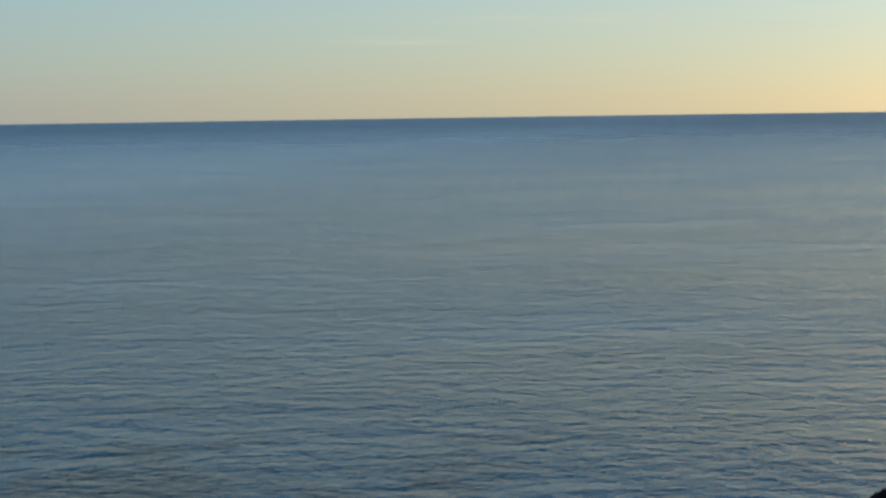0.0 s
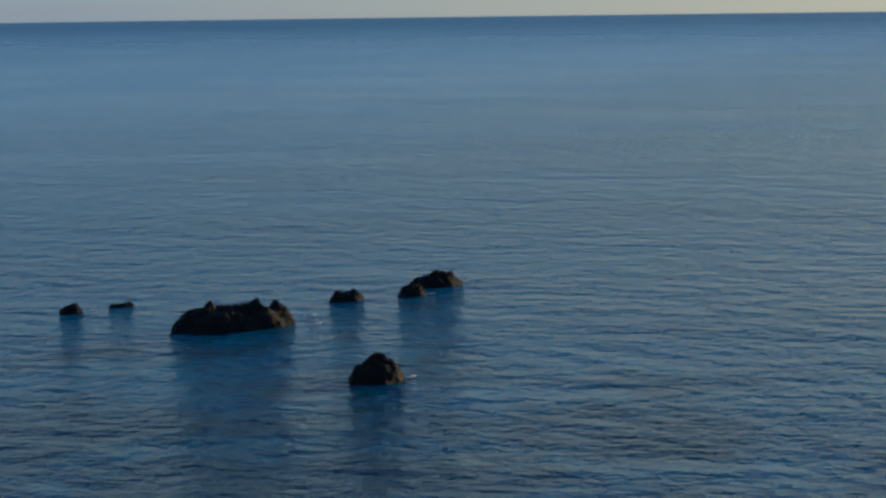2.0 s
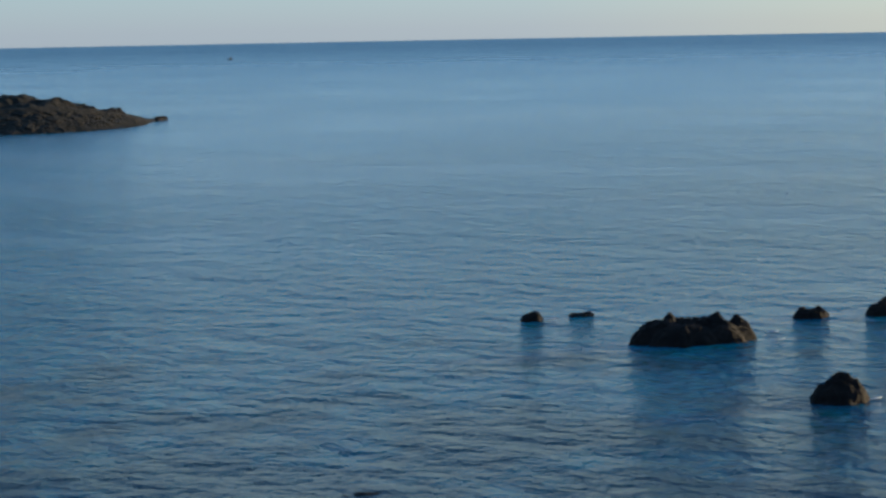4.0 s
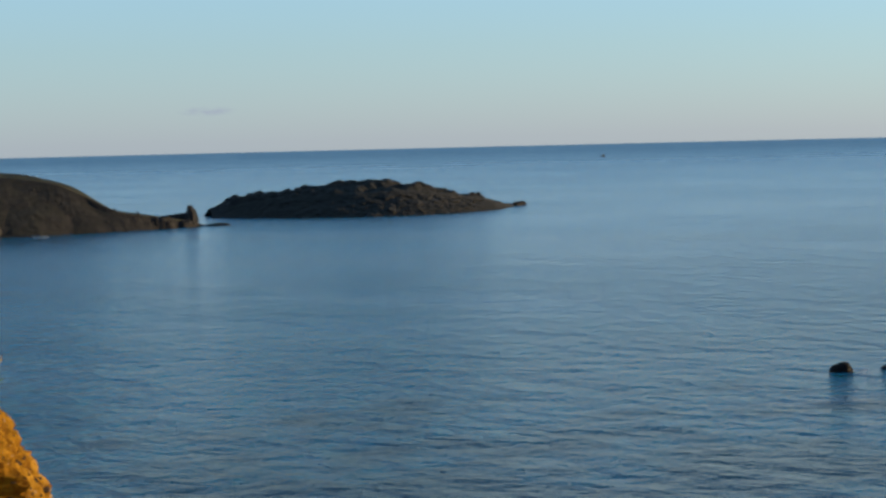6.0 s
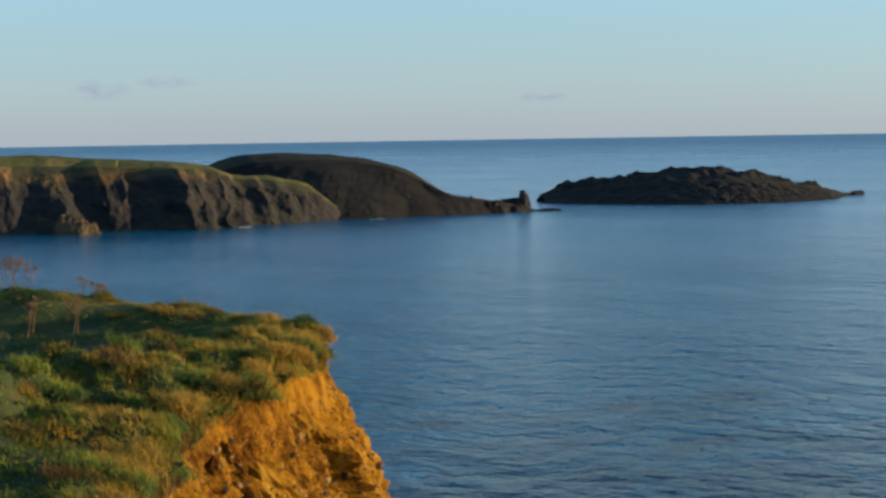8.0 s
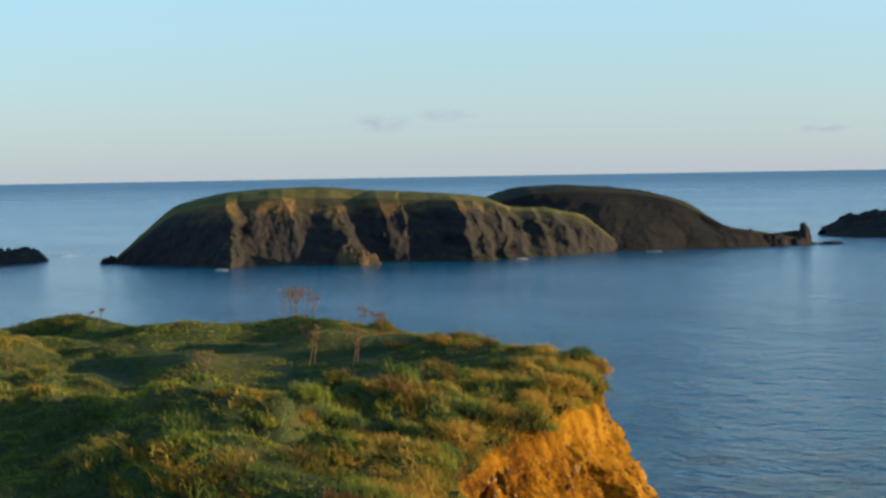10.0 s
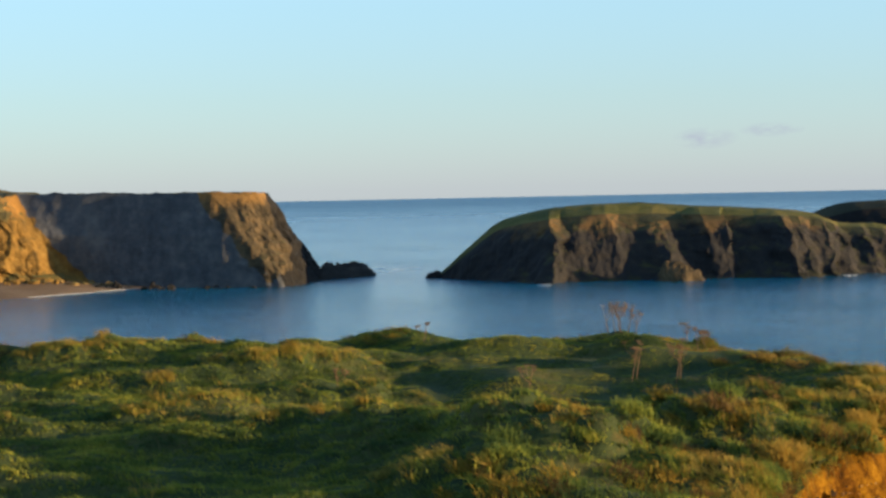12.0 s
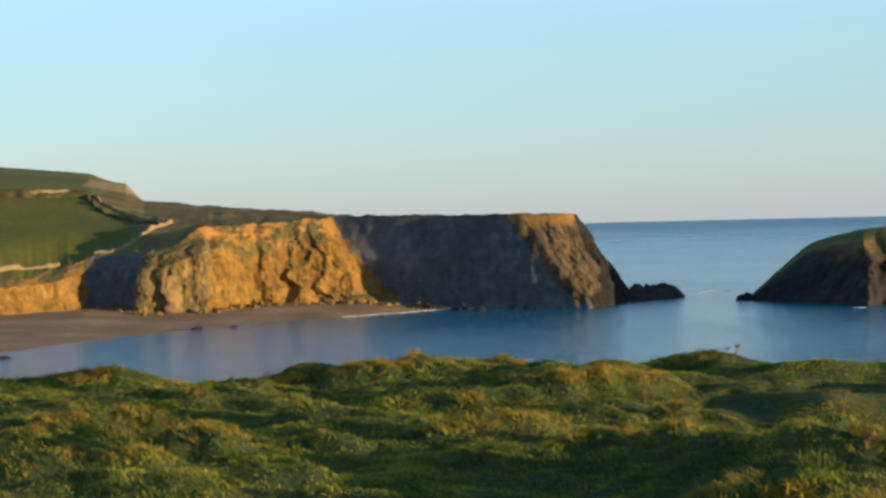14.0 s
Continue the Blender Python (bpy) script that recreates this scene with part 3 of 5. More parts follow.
def build_beach():
    back = [(6, 508, 0.3), (-10, 514, 1.2), (-24, 516, 2.2), (-42, 513, 2.4), (-58, 505, 2.2), (-66, 496, 1.6), (-80, 496, 1.8), (-95, 508, 2.8), (-112, 498, 2.8), (-145, 470, 2.8), (-220, 430, 2.8)]
    front = [(4, 500, 0), (-6, 496, 0), (-18, 481, 0), (-29, 470, 0), (-42, 456, 0), (-58, 437, 0), (-72, 407, 0), (-84, 380, 0), (-94, 360, 0), (-130, 330, 0), (-220, 300, 0)]
    deep = [(x + 12, y - 14, -1.6) for x, y, _ in front]
    sheet = loft([back, front, deep], 160, [20, 6])
    sheet[..., 2] += fbm(sheet * np.array([1, 1, 0]) / 14, 4) * 0.18
    tagged(part("beach", raw_mesh("beach", sheet.reshape(-1, 3), grid_faces(len(sheet), 160)), SAND), "curved brown sand and shingle beach below the cliffs", "beach", kind="structure")


build_beach()


def fallen_rocks(points, count, lo, hi, mat, label, seed):
    """Blocks fallen from the cliff, lying along its foot, joined."""
    r = np.random.default_rng(seed)
    p = spline([(x, y, z) for x, y, z in points], 400)
    bm = bmesh.new()
    bmesh.ops.create_icosphere(bm, subdivisions=1, radius=1)
    bv = np.array([v.co[:] for v in bm.verts])
    bf = np.array([[v.index for v in f.verts] for f in bm.faces])
    bm.free()
    vs, fs = [], []
    for k in range(count):
        at = p[r.integers(0, 400)] + np.array([r.normal(0, 1.2), r.normal(0, 1.8), -0.1])
        size = lo + (hi - lo) * r.random() ** 3
        vs.append(bv * size * r.uniform(0.6, 1.3, 3) * r.uniform(0.75, 1.2, (len(bv), 1)) + at)
        fs.append(bf + k * len(bv))
    tagged(part("fallen_rocks", raw_mesh("fallen_rocks", np.vstack(vs), np.vstack(fs), False), mat), label, "rocks", kind="stuff")


fallen_rocks([(-20, 508, 1.8), (-40, 506, 2.0), (-52, 502, 1.9), (-58, 494, 1.6), (-62, 484, 1.2), (-72, 481, 1.2), (-82, 484, 1.4), (-92, 498, 2.2)], 260, 0.2, 1.5, OCHRE, "ochre blocks fallen on the beach at the cliff foot", 11)
fallen_rocks([(-26, 509, 1.2), (-20, 509.5, 1.2), (-14, 510.5, 1.0), (-6, 509, 0.6)], 80, 0.4, 2.0, BROWN, "brown blocks heaped at the toe of the ochre cliff", 13)
fallen_rocks([(50, 512, 0), (42, 494, 0), (32, 490, 0), (17, 492, 0), (4, 499, 0.2), (-10, 505, 0.8)], 90, 0.3, 1.6, SKERRY, "dark wet blocks along the headland's foot", 12)


# ---------------------------------------------------------------- islands
def island(name, label, base, rim, ridge, back, rock, turf, seed, amp, scale, nu=360, rough_top=0.25, steps=1.75, crags=0.36, spurs=()):
    """spurs: across the island, x at the foot and at the rim, and how far the cliff stands forward there at the foot and at the rim."""
    isle = thing(name, label, "island")
    b = [(x, y, -1.5) for x, y in base]
    sheet = loft([b, rim], nu, [44])
    v = np.linspace(0, 1, len(sheet))[:, None]
    if spurs:
        wave = 1.6 * fbm(sheet / np.array([9.0, 9.0, 5.0]) + seed, 3)
        for row, k in zip(range(len(sheet)), v[:, 0]):
            xs, forward = [a + (c - a) * k for a, c, _, _ in spurs], [p + (q - p) * k for _, _, p, q in spurs]
            sheet[row, :, 1] -= np.interp(sheet[row, :, 0] + wave[row], xs, forward)
        sheet[..., 1] += 4.0 * np.clip((v - 0.7) / 0.3, 0, 1) ** 2 * np.clip(sheet[-1][None, :, 2] / 10, 0, 1)      # the brow rounds over
        rim = sheet[-1]
    weight = np.clip(v * 8, 0.2, 1) * np.clip((1 - v) * 5, 0.0, 1) * np.ones(sheet.shape[:2])
    low = np.clip(np.array(sheet[-1][:, 2]) / 8.0, 0.25, 1)[None]
    sheet = stepped(sheet, weight * low, scale * 1.35, amp * steps, seed)
    sheet = craggy(sheet, weight * low, scale * 0.6, amp * crags, seed)
    part("cliff", raw_mesh("cliff", sheet.reshape(-1, 3), grid_faces(len(sheet), nu), False), rock, isle)
    rear = [(x, y, -1.5) for x, y in back]
    top = loft([spline(rim, nu) if len(rim) != nu else rim, spline(ridge, nu), spline(rear, nu)], nu, [24, 14])
    rise = np.linspace(0, 1, 25)[1:24, None]
    top[1:24, :, 2] += (top[24, :, 2] - top[0, :, 2])[None] * (np.sin(rise * np.pi / 2) - rise) * 0.8
    top[0] = sheet[-1]
    k = np.clip(np.arange(len(top)) / 4.0, 0, 1)[:, None]
    top[..., 2] += fbm(top * np.array([1, 1, 0]) / 6 + seed, 4) * rough_top * k * np.clip(top[..., 2] / 3, 0, 1)
    part("turf_top", raw_mesh("turf_top", top.reshape(-1, 3), grid_faces(len(top), nu)), turf, isle)
    return isle


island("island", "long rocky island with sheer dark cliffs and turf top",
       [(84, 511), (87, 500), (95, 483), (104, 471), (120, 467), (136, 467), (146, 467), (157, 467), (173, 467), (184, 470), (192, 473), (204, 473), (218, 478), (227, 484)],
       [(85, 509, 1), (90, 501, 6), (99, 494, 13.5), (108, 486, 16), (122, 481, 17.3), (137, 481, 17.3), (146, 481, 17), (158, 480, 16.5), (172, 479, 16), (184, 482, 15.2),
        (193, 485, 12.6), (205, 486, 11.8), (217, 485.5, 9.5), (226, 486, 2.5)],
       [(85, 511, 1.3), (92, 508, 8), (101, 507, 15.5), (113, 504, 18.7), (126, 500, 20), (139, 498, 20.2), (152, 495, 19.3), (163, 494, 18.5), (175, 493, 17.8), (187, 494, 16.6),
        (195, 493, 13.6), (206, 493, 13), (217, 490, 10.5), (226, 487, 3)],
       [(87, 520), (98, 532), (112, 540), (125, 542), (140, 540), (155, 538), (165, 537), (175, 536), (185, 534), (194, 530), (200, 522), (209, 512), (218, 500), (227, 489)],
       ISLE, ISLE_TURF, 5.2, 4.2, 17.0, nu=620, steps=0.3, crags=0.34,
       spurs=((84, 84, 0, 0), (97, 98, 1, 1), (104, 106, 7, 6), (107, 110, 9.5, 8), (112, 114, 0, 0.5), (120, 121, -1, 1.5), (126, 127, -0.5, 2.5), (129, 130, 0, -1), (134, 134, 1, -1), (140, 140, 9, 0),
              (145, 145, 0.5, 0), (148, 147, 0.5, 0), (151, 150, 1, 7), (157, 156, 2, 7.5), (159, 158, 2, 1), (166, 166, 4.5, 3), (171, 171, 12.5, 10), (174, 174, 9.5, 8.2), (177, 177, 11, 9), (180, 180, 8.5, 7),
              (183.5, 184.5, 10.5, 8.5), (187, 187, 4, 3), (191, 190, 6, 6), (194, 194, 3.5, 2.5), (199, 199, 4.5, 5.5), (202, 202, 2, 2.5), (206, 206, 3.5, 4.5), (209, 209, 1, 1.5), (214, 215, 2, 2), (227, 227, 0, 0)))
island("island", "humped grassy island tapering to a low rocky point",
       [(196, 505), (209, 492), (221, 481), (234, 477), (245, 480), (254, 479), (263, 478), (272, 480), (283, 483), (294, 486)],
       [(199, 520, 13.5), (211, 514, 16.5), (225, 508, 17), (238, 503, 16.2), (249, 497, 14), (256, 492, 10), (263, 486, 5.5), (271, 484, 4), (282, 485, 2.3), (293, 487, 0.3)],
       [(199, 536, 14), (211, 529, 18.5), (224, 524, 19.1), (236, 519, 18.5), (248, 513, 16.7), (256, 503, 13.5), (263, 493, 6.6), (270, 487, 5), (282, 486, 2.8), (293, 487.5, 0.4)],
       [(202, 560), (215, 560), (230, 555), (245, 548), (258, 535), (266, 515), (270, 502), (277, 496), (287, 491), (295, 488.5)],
       SKERRY, SHADED_TURF, 9.7, 1.8, 22.0, nu=320, steps=0.5, crags=0.5)
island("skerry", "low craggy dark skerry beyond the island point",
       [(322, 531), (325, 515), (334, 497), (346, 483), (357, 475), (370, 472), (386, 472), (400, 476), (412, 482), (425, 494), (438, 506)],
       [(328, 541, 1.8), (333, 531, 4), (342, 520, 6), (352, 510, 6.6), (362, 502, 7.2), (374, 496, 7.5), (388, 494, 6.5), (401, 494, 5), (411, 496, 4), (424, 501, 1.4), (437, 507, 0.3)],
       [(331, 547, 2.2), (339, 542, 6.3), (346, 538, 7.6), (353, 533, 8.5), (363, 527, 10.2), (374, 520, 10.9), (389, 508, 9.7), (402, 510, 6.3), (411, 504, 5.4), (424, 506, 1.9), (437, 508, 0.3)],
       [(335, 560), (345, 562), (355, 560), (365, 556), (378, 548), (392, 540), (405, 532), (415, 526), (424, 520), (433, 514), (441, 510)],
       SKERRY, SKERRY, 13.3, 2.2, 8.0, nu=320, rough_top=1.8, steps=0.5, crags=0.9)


# ---------------------------------------------------------------- rocks in the water
def rock(name, label, x, y, turn, length, width, height, lumps, seed, mat=WET, group="rocks in the sea"):
    """A rock that stands out of the water: lumps are (along, across, height, reach), in shares of its size."""
    nr, na = 40, 120
    r = np.linspace(0, 1, nr)[:, None]
    a = np.linspace(0, 2 * np.pi, na + 1)[None]
    edge = 1 + 0.22 * perlin(np.stack([np.cos(a) * 1.6 + seed, np.sin(a) * 1.6, 0 * a], -1))
    u, v = r * np.cos(a) * edge, r * np.sin(a) * edge
    z = 0.72 * (1 - r ** 5.0) + 0 * a
    for lu, lv, lh, reach in lumps:
        z = z + 0.85 * lh * np.exp(-((u - lu) ** 2 + (v - lv) ** 2) / reach ** 2) * (1 - r ** 6)
    px, py = u * length / 2, v * width / 2
    p = np.stack([px, py, z * height], -1)
    n = fbm(np.stack([px, py, z * height], -1) / (0.34 * width) + seed, 5, ridged=True)
    p[..., 2] += (n * 0.20 - 0.06) * height * (1 - r ** 5)
    p[..., :2] *= (1 + 0.09 * fbm(p / (0.22 * width) + seed + 5, 4))[..., None]
    p[..., 2] -= 0.25 + 0.9 * r ** 8
    me = raw_mesh(name, p.reshape(-1, 3), grid_faces(nr, na + 1), False)
    ob = tagged(part(name, me, mat), label, "rock", group)
    ob.matrix_world = pose(x, y, 0, 0, 0, turn)
    return ob


rock("sea_rock", "large black jagged rock awash in the sea", 148.3, 102.4, -40, 12.9, 6.8, 2.5, [(-0.33, 0.1, 0.34, 0.13), (0.40, 0.1, 0.36, 0.14), (0.72, 0.0, 0.36, 0.13), (-0.6, 0, 0.06, 0.3)], 2.0)
rock("sea_rock", "rounded black rock standing alone in the sea", 130.4, 76.9, -35, 5.6, 4.4, 1.85, [(-0.05, 0.1, 0.5, 0.4), (0.3, 0.0, 0.2, 0.3)], 5.0)
rock("sea_rock", "low black double rock just above the water", 167.2, 99.8, -40, 5.0, 2.4, 1.15, [(-0.4, 0, 0.55, 0.22), (0.3, 0.0, 0.5, 0.2)], 8.0)
rock("sea_rock", "black rock with surf at its wet foot", 172.8, 94.6, -40, 3.4, 2.6, 1.4, [(0.1, 0.1, 0.4, 0.4)], 11.0)
rock("sea_rock", "long black rock sloping into the sea", 179.8, 95.2, -38, 7.4, 3.4, 1.5, [(0.1, 0.1, 0.5, 0.3), (-0.5, 0, 0.1, 0.3), (0.55, 0, 0.3, 0.2)], 14.0)
rock("sea_rock", "small dark rock breaking the water", 149.3, 122.9, -40, 2.9, 1.8, 1.05, [(0.2, 0, 0.35, 0.4)], 17.0)
rock("sea_rock", "flat rock barely above the water", 154.9, 120.6, -40, 3.6, 1.4, 0.6, [(0.55, 0, 0.5, 0.3), (-0.5, 0, 0.2, 0.3)], 20.0)
rock("sea_rock", "brown weedy rock close to the shore", 74.4, 87.0, -40, 4.6, 3.2, 1.1, [(-0.1, 0, 0.4, 0.3)], 23.0)
rock("sea_rock", "brown weedy rock beside the shore rocks", 71.0, 88.0, -30, 3.8, 2.6, 0.9, [(0.2, 0, 0.2, 0.4)], 26.0)
rock("sea_rock", "flat weedy rock awash near the shore", 84.6, 88.2, -40, 4.4, 1.8, 0.3, [(0.0, 0, 0.3, 0.3)], 27.0)
rock("sea_rock", "dark rock with white surf over it", 97.6, 49.8, -40, 3.4, 1.6, 0.6, [(-0.4, 0, 0.4, 0.25), (0.45, 0, 0.35, 0.25)], 29.0)
rock("sea_rock", "small black rock alone on open water", 109.9, 26.7, -60, 2.2, 1.1, 0.5, [(0.0, 0, 0.35, 0.35)], 32.0)
rock("sea_rock", "dark pointed rock in open water", 123.1, -16.2, -60, 3.6, 2.6, 1.3, [(0.1, 0, 0.55, 0.3)], 35.0)
# The spur's sunlit tan is put in with the browner nose rock.
rock("shore_rock", "sloping spur of rock at the island's foot", 140.0, 460.0, -15, 13, 6, 3.6, [(-0.75, 0.3, 1.0, 0.4), (-0.2, 0.1, 0.6, 0.4), (0.4, 0.0, 0.1, 0.3)], 39.0, NOSE, "reef rocks")
rock("shore_rock", "low dark reef off the headland's nose", 60.0, 531, 42, 28, 7, 3.8, [(-0.5, 0, 0.5, 0.2), (-0.15, 0, 0.35, 0.2), (0.4, 0, 0.4, 0.35)], 41.0, REEF, "reef rocks")
rock("shore_rock", "dark flat rock at the foot of the headland", 55, 524, 25, 12, 6, 3.2, [(-0.2, 0, 0.3, 0.3)], 44.0, REEF, "reef rocks")
rock("shore_rock", "dark rock at the island's western tip", 83.5, 511, 10, 6, 4, 2.0, [(0.2, 0, 0.4, 0.4)], 47.0, SKERRY, "reef rocks")
for x, y, l, h, k in ((262, 489, 9, 5.6, 1), (268, 486, 8, 5.0, 2), (276, 484, 11, 3.6, 3), (285, 486, 8, 2.4, 4)):
    rock("shore_rock", "craggy dark rock along the island's low point", x, y, -8, l, 6, h, [(-0.4, 0, 0.25, 0.3), (0.3, 0.1, 0.35, 0.25)], 70 + k * 3, SKERRY, "reef rocks")
rock("sea_stack", "upright rock stack at the end of the low point", 289.5, 489, 20, 4.6, 4.4, 5.6, [(-0.25, 0, 0.32, 0.5), (0.25, 0.0, 0.1, 0.4)], 50.0, ISLE, "reef rocks")
rock("shore_rock", "low reef beside the upright stack", 296, 484, -30, 9, 3, 1.0, [(0, 0, 0.2, 0.4)], 53.0, SKERRY, "reef rocks")
rock("shore_rock", "low reef behind the upright stack", 312, 535, -30, 14, 4, 2.2, [(0.3, 0, 0.3, 0.4)], 56.0, SKERRY, "reef rocks")
for x, y, l in ((436, 507, 10), (441, 510, 6)):
    rock("shore_rock", "low dark rocks trailing off the skerry", x, y, 35, l, 4, 1.6, [(-0.3, 0, 0.3, 0.3), (0.4, 0, 0.2, 0.3)], 90 + l, SKERRY, "reef rocks")
for x, y, s in ((-58, 431, 3.4), (-50, 437, 2.2), (-88, 352, 4.0), (-84, 350, 2.6)):
    rock("beach_rock", "small dark rock at the beach's water line", x, y, 20 * s, s * 1.6, s * 0.8, s * 0.28, [(0.1, 0, 0.3, 0.4)], 60 + s * 3, SKERRY, "beach rocks")


# ---------------------------------------------------------------- the near headland
NEAR = np.array([(34, -220), (12, -60), (5, -12), (3, 4), (1.5, 14), (4.5, 25), (11, 34.5), (13.5, 38.5), (15.5, 42), (18.5, 45), (20.8, 47.3), (22.8, 50.2), (24.4, 54),
                 (25.6, 58.5), (26.3, 63), (26.0, 67), (25.6, 74), (24.5, 79), (21, 84), (16, 86), (10, 87), (3, 87.5), (-4, 86.5), (-7.5, 82), (-11, 82), (-16, 82),
                 (-24, 84), (-36, 80), (-60, 60), (-80, 0), (-90, -220)], float)


def inside(x, y, poly):
    hit = np.zeros(x.shape, bool)
    for (x0, y0), (x1, y1) in zip(poly, np.roll(poly, -1, 0)):
        cond = ((y0 > y) != (y1 > y)) & (x < (x1 - x0) * (y - y0) / (y1 - y0 + 1e-12) + x0)
        hit ^= cond
    return hit


def rim_distance(x, y, poly):
    best = np.full(x.shape, 1e9)
    for a, b in zip(poly, np.roll(poly, -1, 0)):
        d = b - a
        t = np.clip(((x - a[0]) * d[0] + (y - a[1]) * d[1]) / (d @ d), 0, 1)
        best = np.minimum(best, np.hypot(x - a[0] - t * d[0], y - a[1] - t * d[1]))
    return best


RIM = spline(np.vstack([NEAR, NEAR[:1]]) @ np.array([[1, 0, 0], [0, 1, 0]]), 900)[:, :2]
RIM = RIM + np.stack([perlin(np.column_stack([RIM / 2.2, 0 * RIM[:, 0]])), perlin(np.column_stack([RIM / 2.2, 0 * RIM[:, 0] + 9]))], -1) * 0.5
RIM_COARSE = RIM[::5]


def hummock(p):
    return np.clip(fbm(p / np.array([5.6, 3.6, 1]) + 8, 2), -0.35, 1.0)


# Mounds of the near turf: x, y, half width, half depth, height and how much dry grass grows on them.
BROW_MOUNDS = ((1.6, 82.4, 3.0, 1.6, 0.35, 1.0), (7.6, 73.0, 2.3, 1.6, 0.95, 1.0), (8.0, 64.8, 0.9, 0.8, 0.5, 0.8), (4.4, 71.2, 1.0, 0.8, 0.6, 0.9), (6.1, 71.4, 0.8, 0.7, 0.5, 0.9),
               (3.3, 75.2, 0.6, 0.6, 0.5, 0.9), (0.8, 68.6, 0.8, 0.7, 0.35, 0.7), (9.8, 64.4, 0.8, 0.7, 0.4, 0.8), (5.0, 63.8, 1.5, 1.0, 0.7, 0.4), (-2.6, 79.6, 3.0, 1.5, 0.7, 0.9),
               (-9.7, 72.6, 0.7, 0.6, 0.4, 0.6), (-8.1, 75.0, 0.9, 0.7, 0.5, 0.5), (-6.2, 70.8, 1.8, 0.8, 0.35, 0.1), (-13.4, 66.0, 1.8, 1.0, 0.6, 0.6), (12.6, 74.5, 1.6, 1.2, 0.4, 0.3))
MIDDLE_MOUNDS = ((2.8, 57.4, 1.1, 0.8, 0.65, 0.8), (0.8, 57.0, 1.5, 0.7, 0.5, 1.0), (4.2, 54.7, 1.1, 0.7, 0.5, 1.0), (5.6, 56.6, 0.9, 0.6, 0.4, 0.7), (6.7, 53.8, 0.7, 0.5, 0.35, 0.9),
                 (7.9, 55.5, 0.6, 0.5, 0.4, 0.9), (-7.3, 55.0, 1.4, 1.0, 0.85, 1.0), (-10.3, 60.6, 1.6, 1.0, 0.65, 0.8), (-8.9, 52.0, 1.6, 0.9, 0.5, 0.7), (-3.1, 61.0, 1.1, 0.8, 0.45, 0.6),
                 (-3.3, 56.0, 0.8, 0.6, 0.4, 0.5), (-13.0, 57.5, 1.5, 0.9, 0.5, 0.4), (-4.8, 65.5, 1.6, 0.8, 0.4, 0.4), (10.6, 53.4, 1.8, 0.5, 0.28, 0.5), (-1.0, 63.0, 1.2, 0.8, 0.3, 0.3))
FRONT_MOUNDS = ((1.6, 44.6, 2.4, 0.9, 0.45, 0.1), (-2.3, 46.6, 1.4, 0.8, 0.4, 0.1), (-4.2, 48.8, 0.8, 0.6, 0.35, 0.2), (-11.2, 49.8, 1.0, 0.8, 0.5, 0.7), (6.2, 42.0, 1.2, 0.9, 0.3, 0.9),
                (8.8, 46.2, 1.6, 1.2, 0.45, 0.2), (11.0, 47.6, 1.6, 1.2, 0.5, 0.1), (12.0, 45.0, 1.0, 0.9, 0.4, 0.6), (14.8, 48.2, 1.5, 1.0, 0.4, 0.2), (10.4, 43.0, 1.0, 0.8, 0.45, 0.7))
EDGE_MOUNDS = ((24.0, 55.6, 1.0, 1.5, 0.25, 1.0), (21.6, 53.6, 1.1, 1.1, 0.6, 1.0), (19.4, 52.4, 0.9, 0.9, 0.5, 1.0), (18.0, 49.6, 1.4, 1.1, 0.5, 0.7), (20.2, 49.6, 1.0, 0.9, 0.3, 0.9),
               (22.4, 58.0, 0.9, 1.0, 0.15, 0.7), (15.0, 45.2, 1.0, 0.9, 0.45, 0.9), (16.6, 46.2, 0.8, 0.8, 0.35, 0.6), (13.2, 41.0, 0.9, 0.9, 0.4, 0.9), (24.8, 60.5, 0.8, 1.2, 0.1, 0.6))
HOLLOWS = ((16.5, 47.9, 0.55, 0.45, -0.8, 0.0), (12.5, 43.7, 0.5, 0.5, -0.8, 0.0), (13.9, 43.2, 0.4, 0.5, -0.8, 0.0), (11.8, 51.0, 1.2, 3.5, -0.35, 0.0), (17.5, 57.6, 5.5, 3.2, -0.85, 0.0), (9.2, 60.0, 1.0, 4.5, -0.35, 0.0))
MOUNDS = BROW_MOUNDS + MIDDLE_MOUNDS + FRONT_MOUNDS + EDGE_MOUNDS + HOLLOWS


def plain(x, y):
    """The smooth dip of short grass behind the cliff's edge: 1 in its middle."""
    return np.exp(-np.clip(((x - 17) / 9) ** 4 + ((y - 69) / 9.5) ** 4, 0, 30))


def mounds(x, y, which=4):
    """The mounds' height at (x, y), or with which=5 the share of dry grass."""
    wx = x + 0.5 * perlin(np.stack([x / 0.9, y / 0.9, 0 * x + 3.3], -1))
    wy = y + 0.5 * perlin(np.stack([x / 0.9, y / 0.9, 0 * x + 7.7], -1))
    total = 0.0
    for m in MOUNDS:
        far = ((wx - m[0]) / m[2]) ** 2 + ((wy - m[1]) / m[3]) ** 2
        total = total + m[which] * np.exp(-np.minimum(far, 30) ** 1.5)
    return total


def shoulder(y):
    """How far the turf rounds over at the cliff's edge: more where the headland falls away in front."""
    return np.interp(y, [36, 41, 45, 52, 58], [1.0, 0.6, 0.3, 0.28, 0.5])


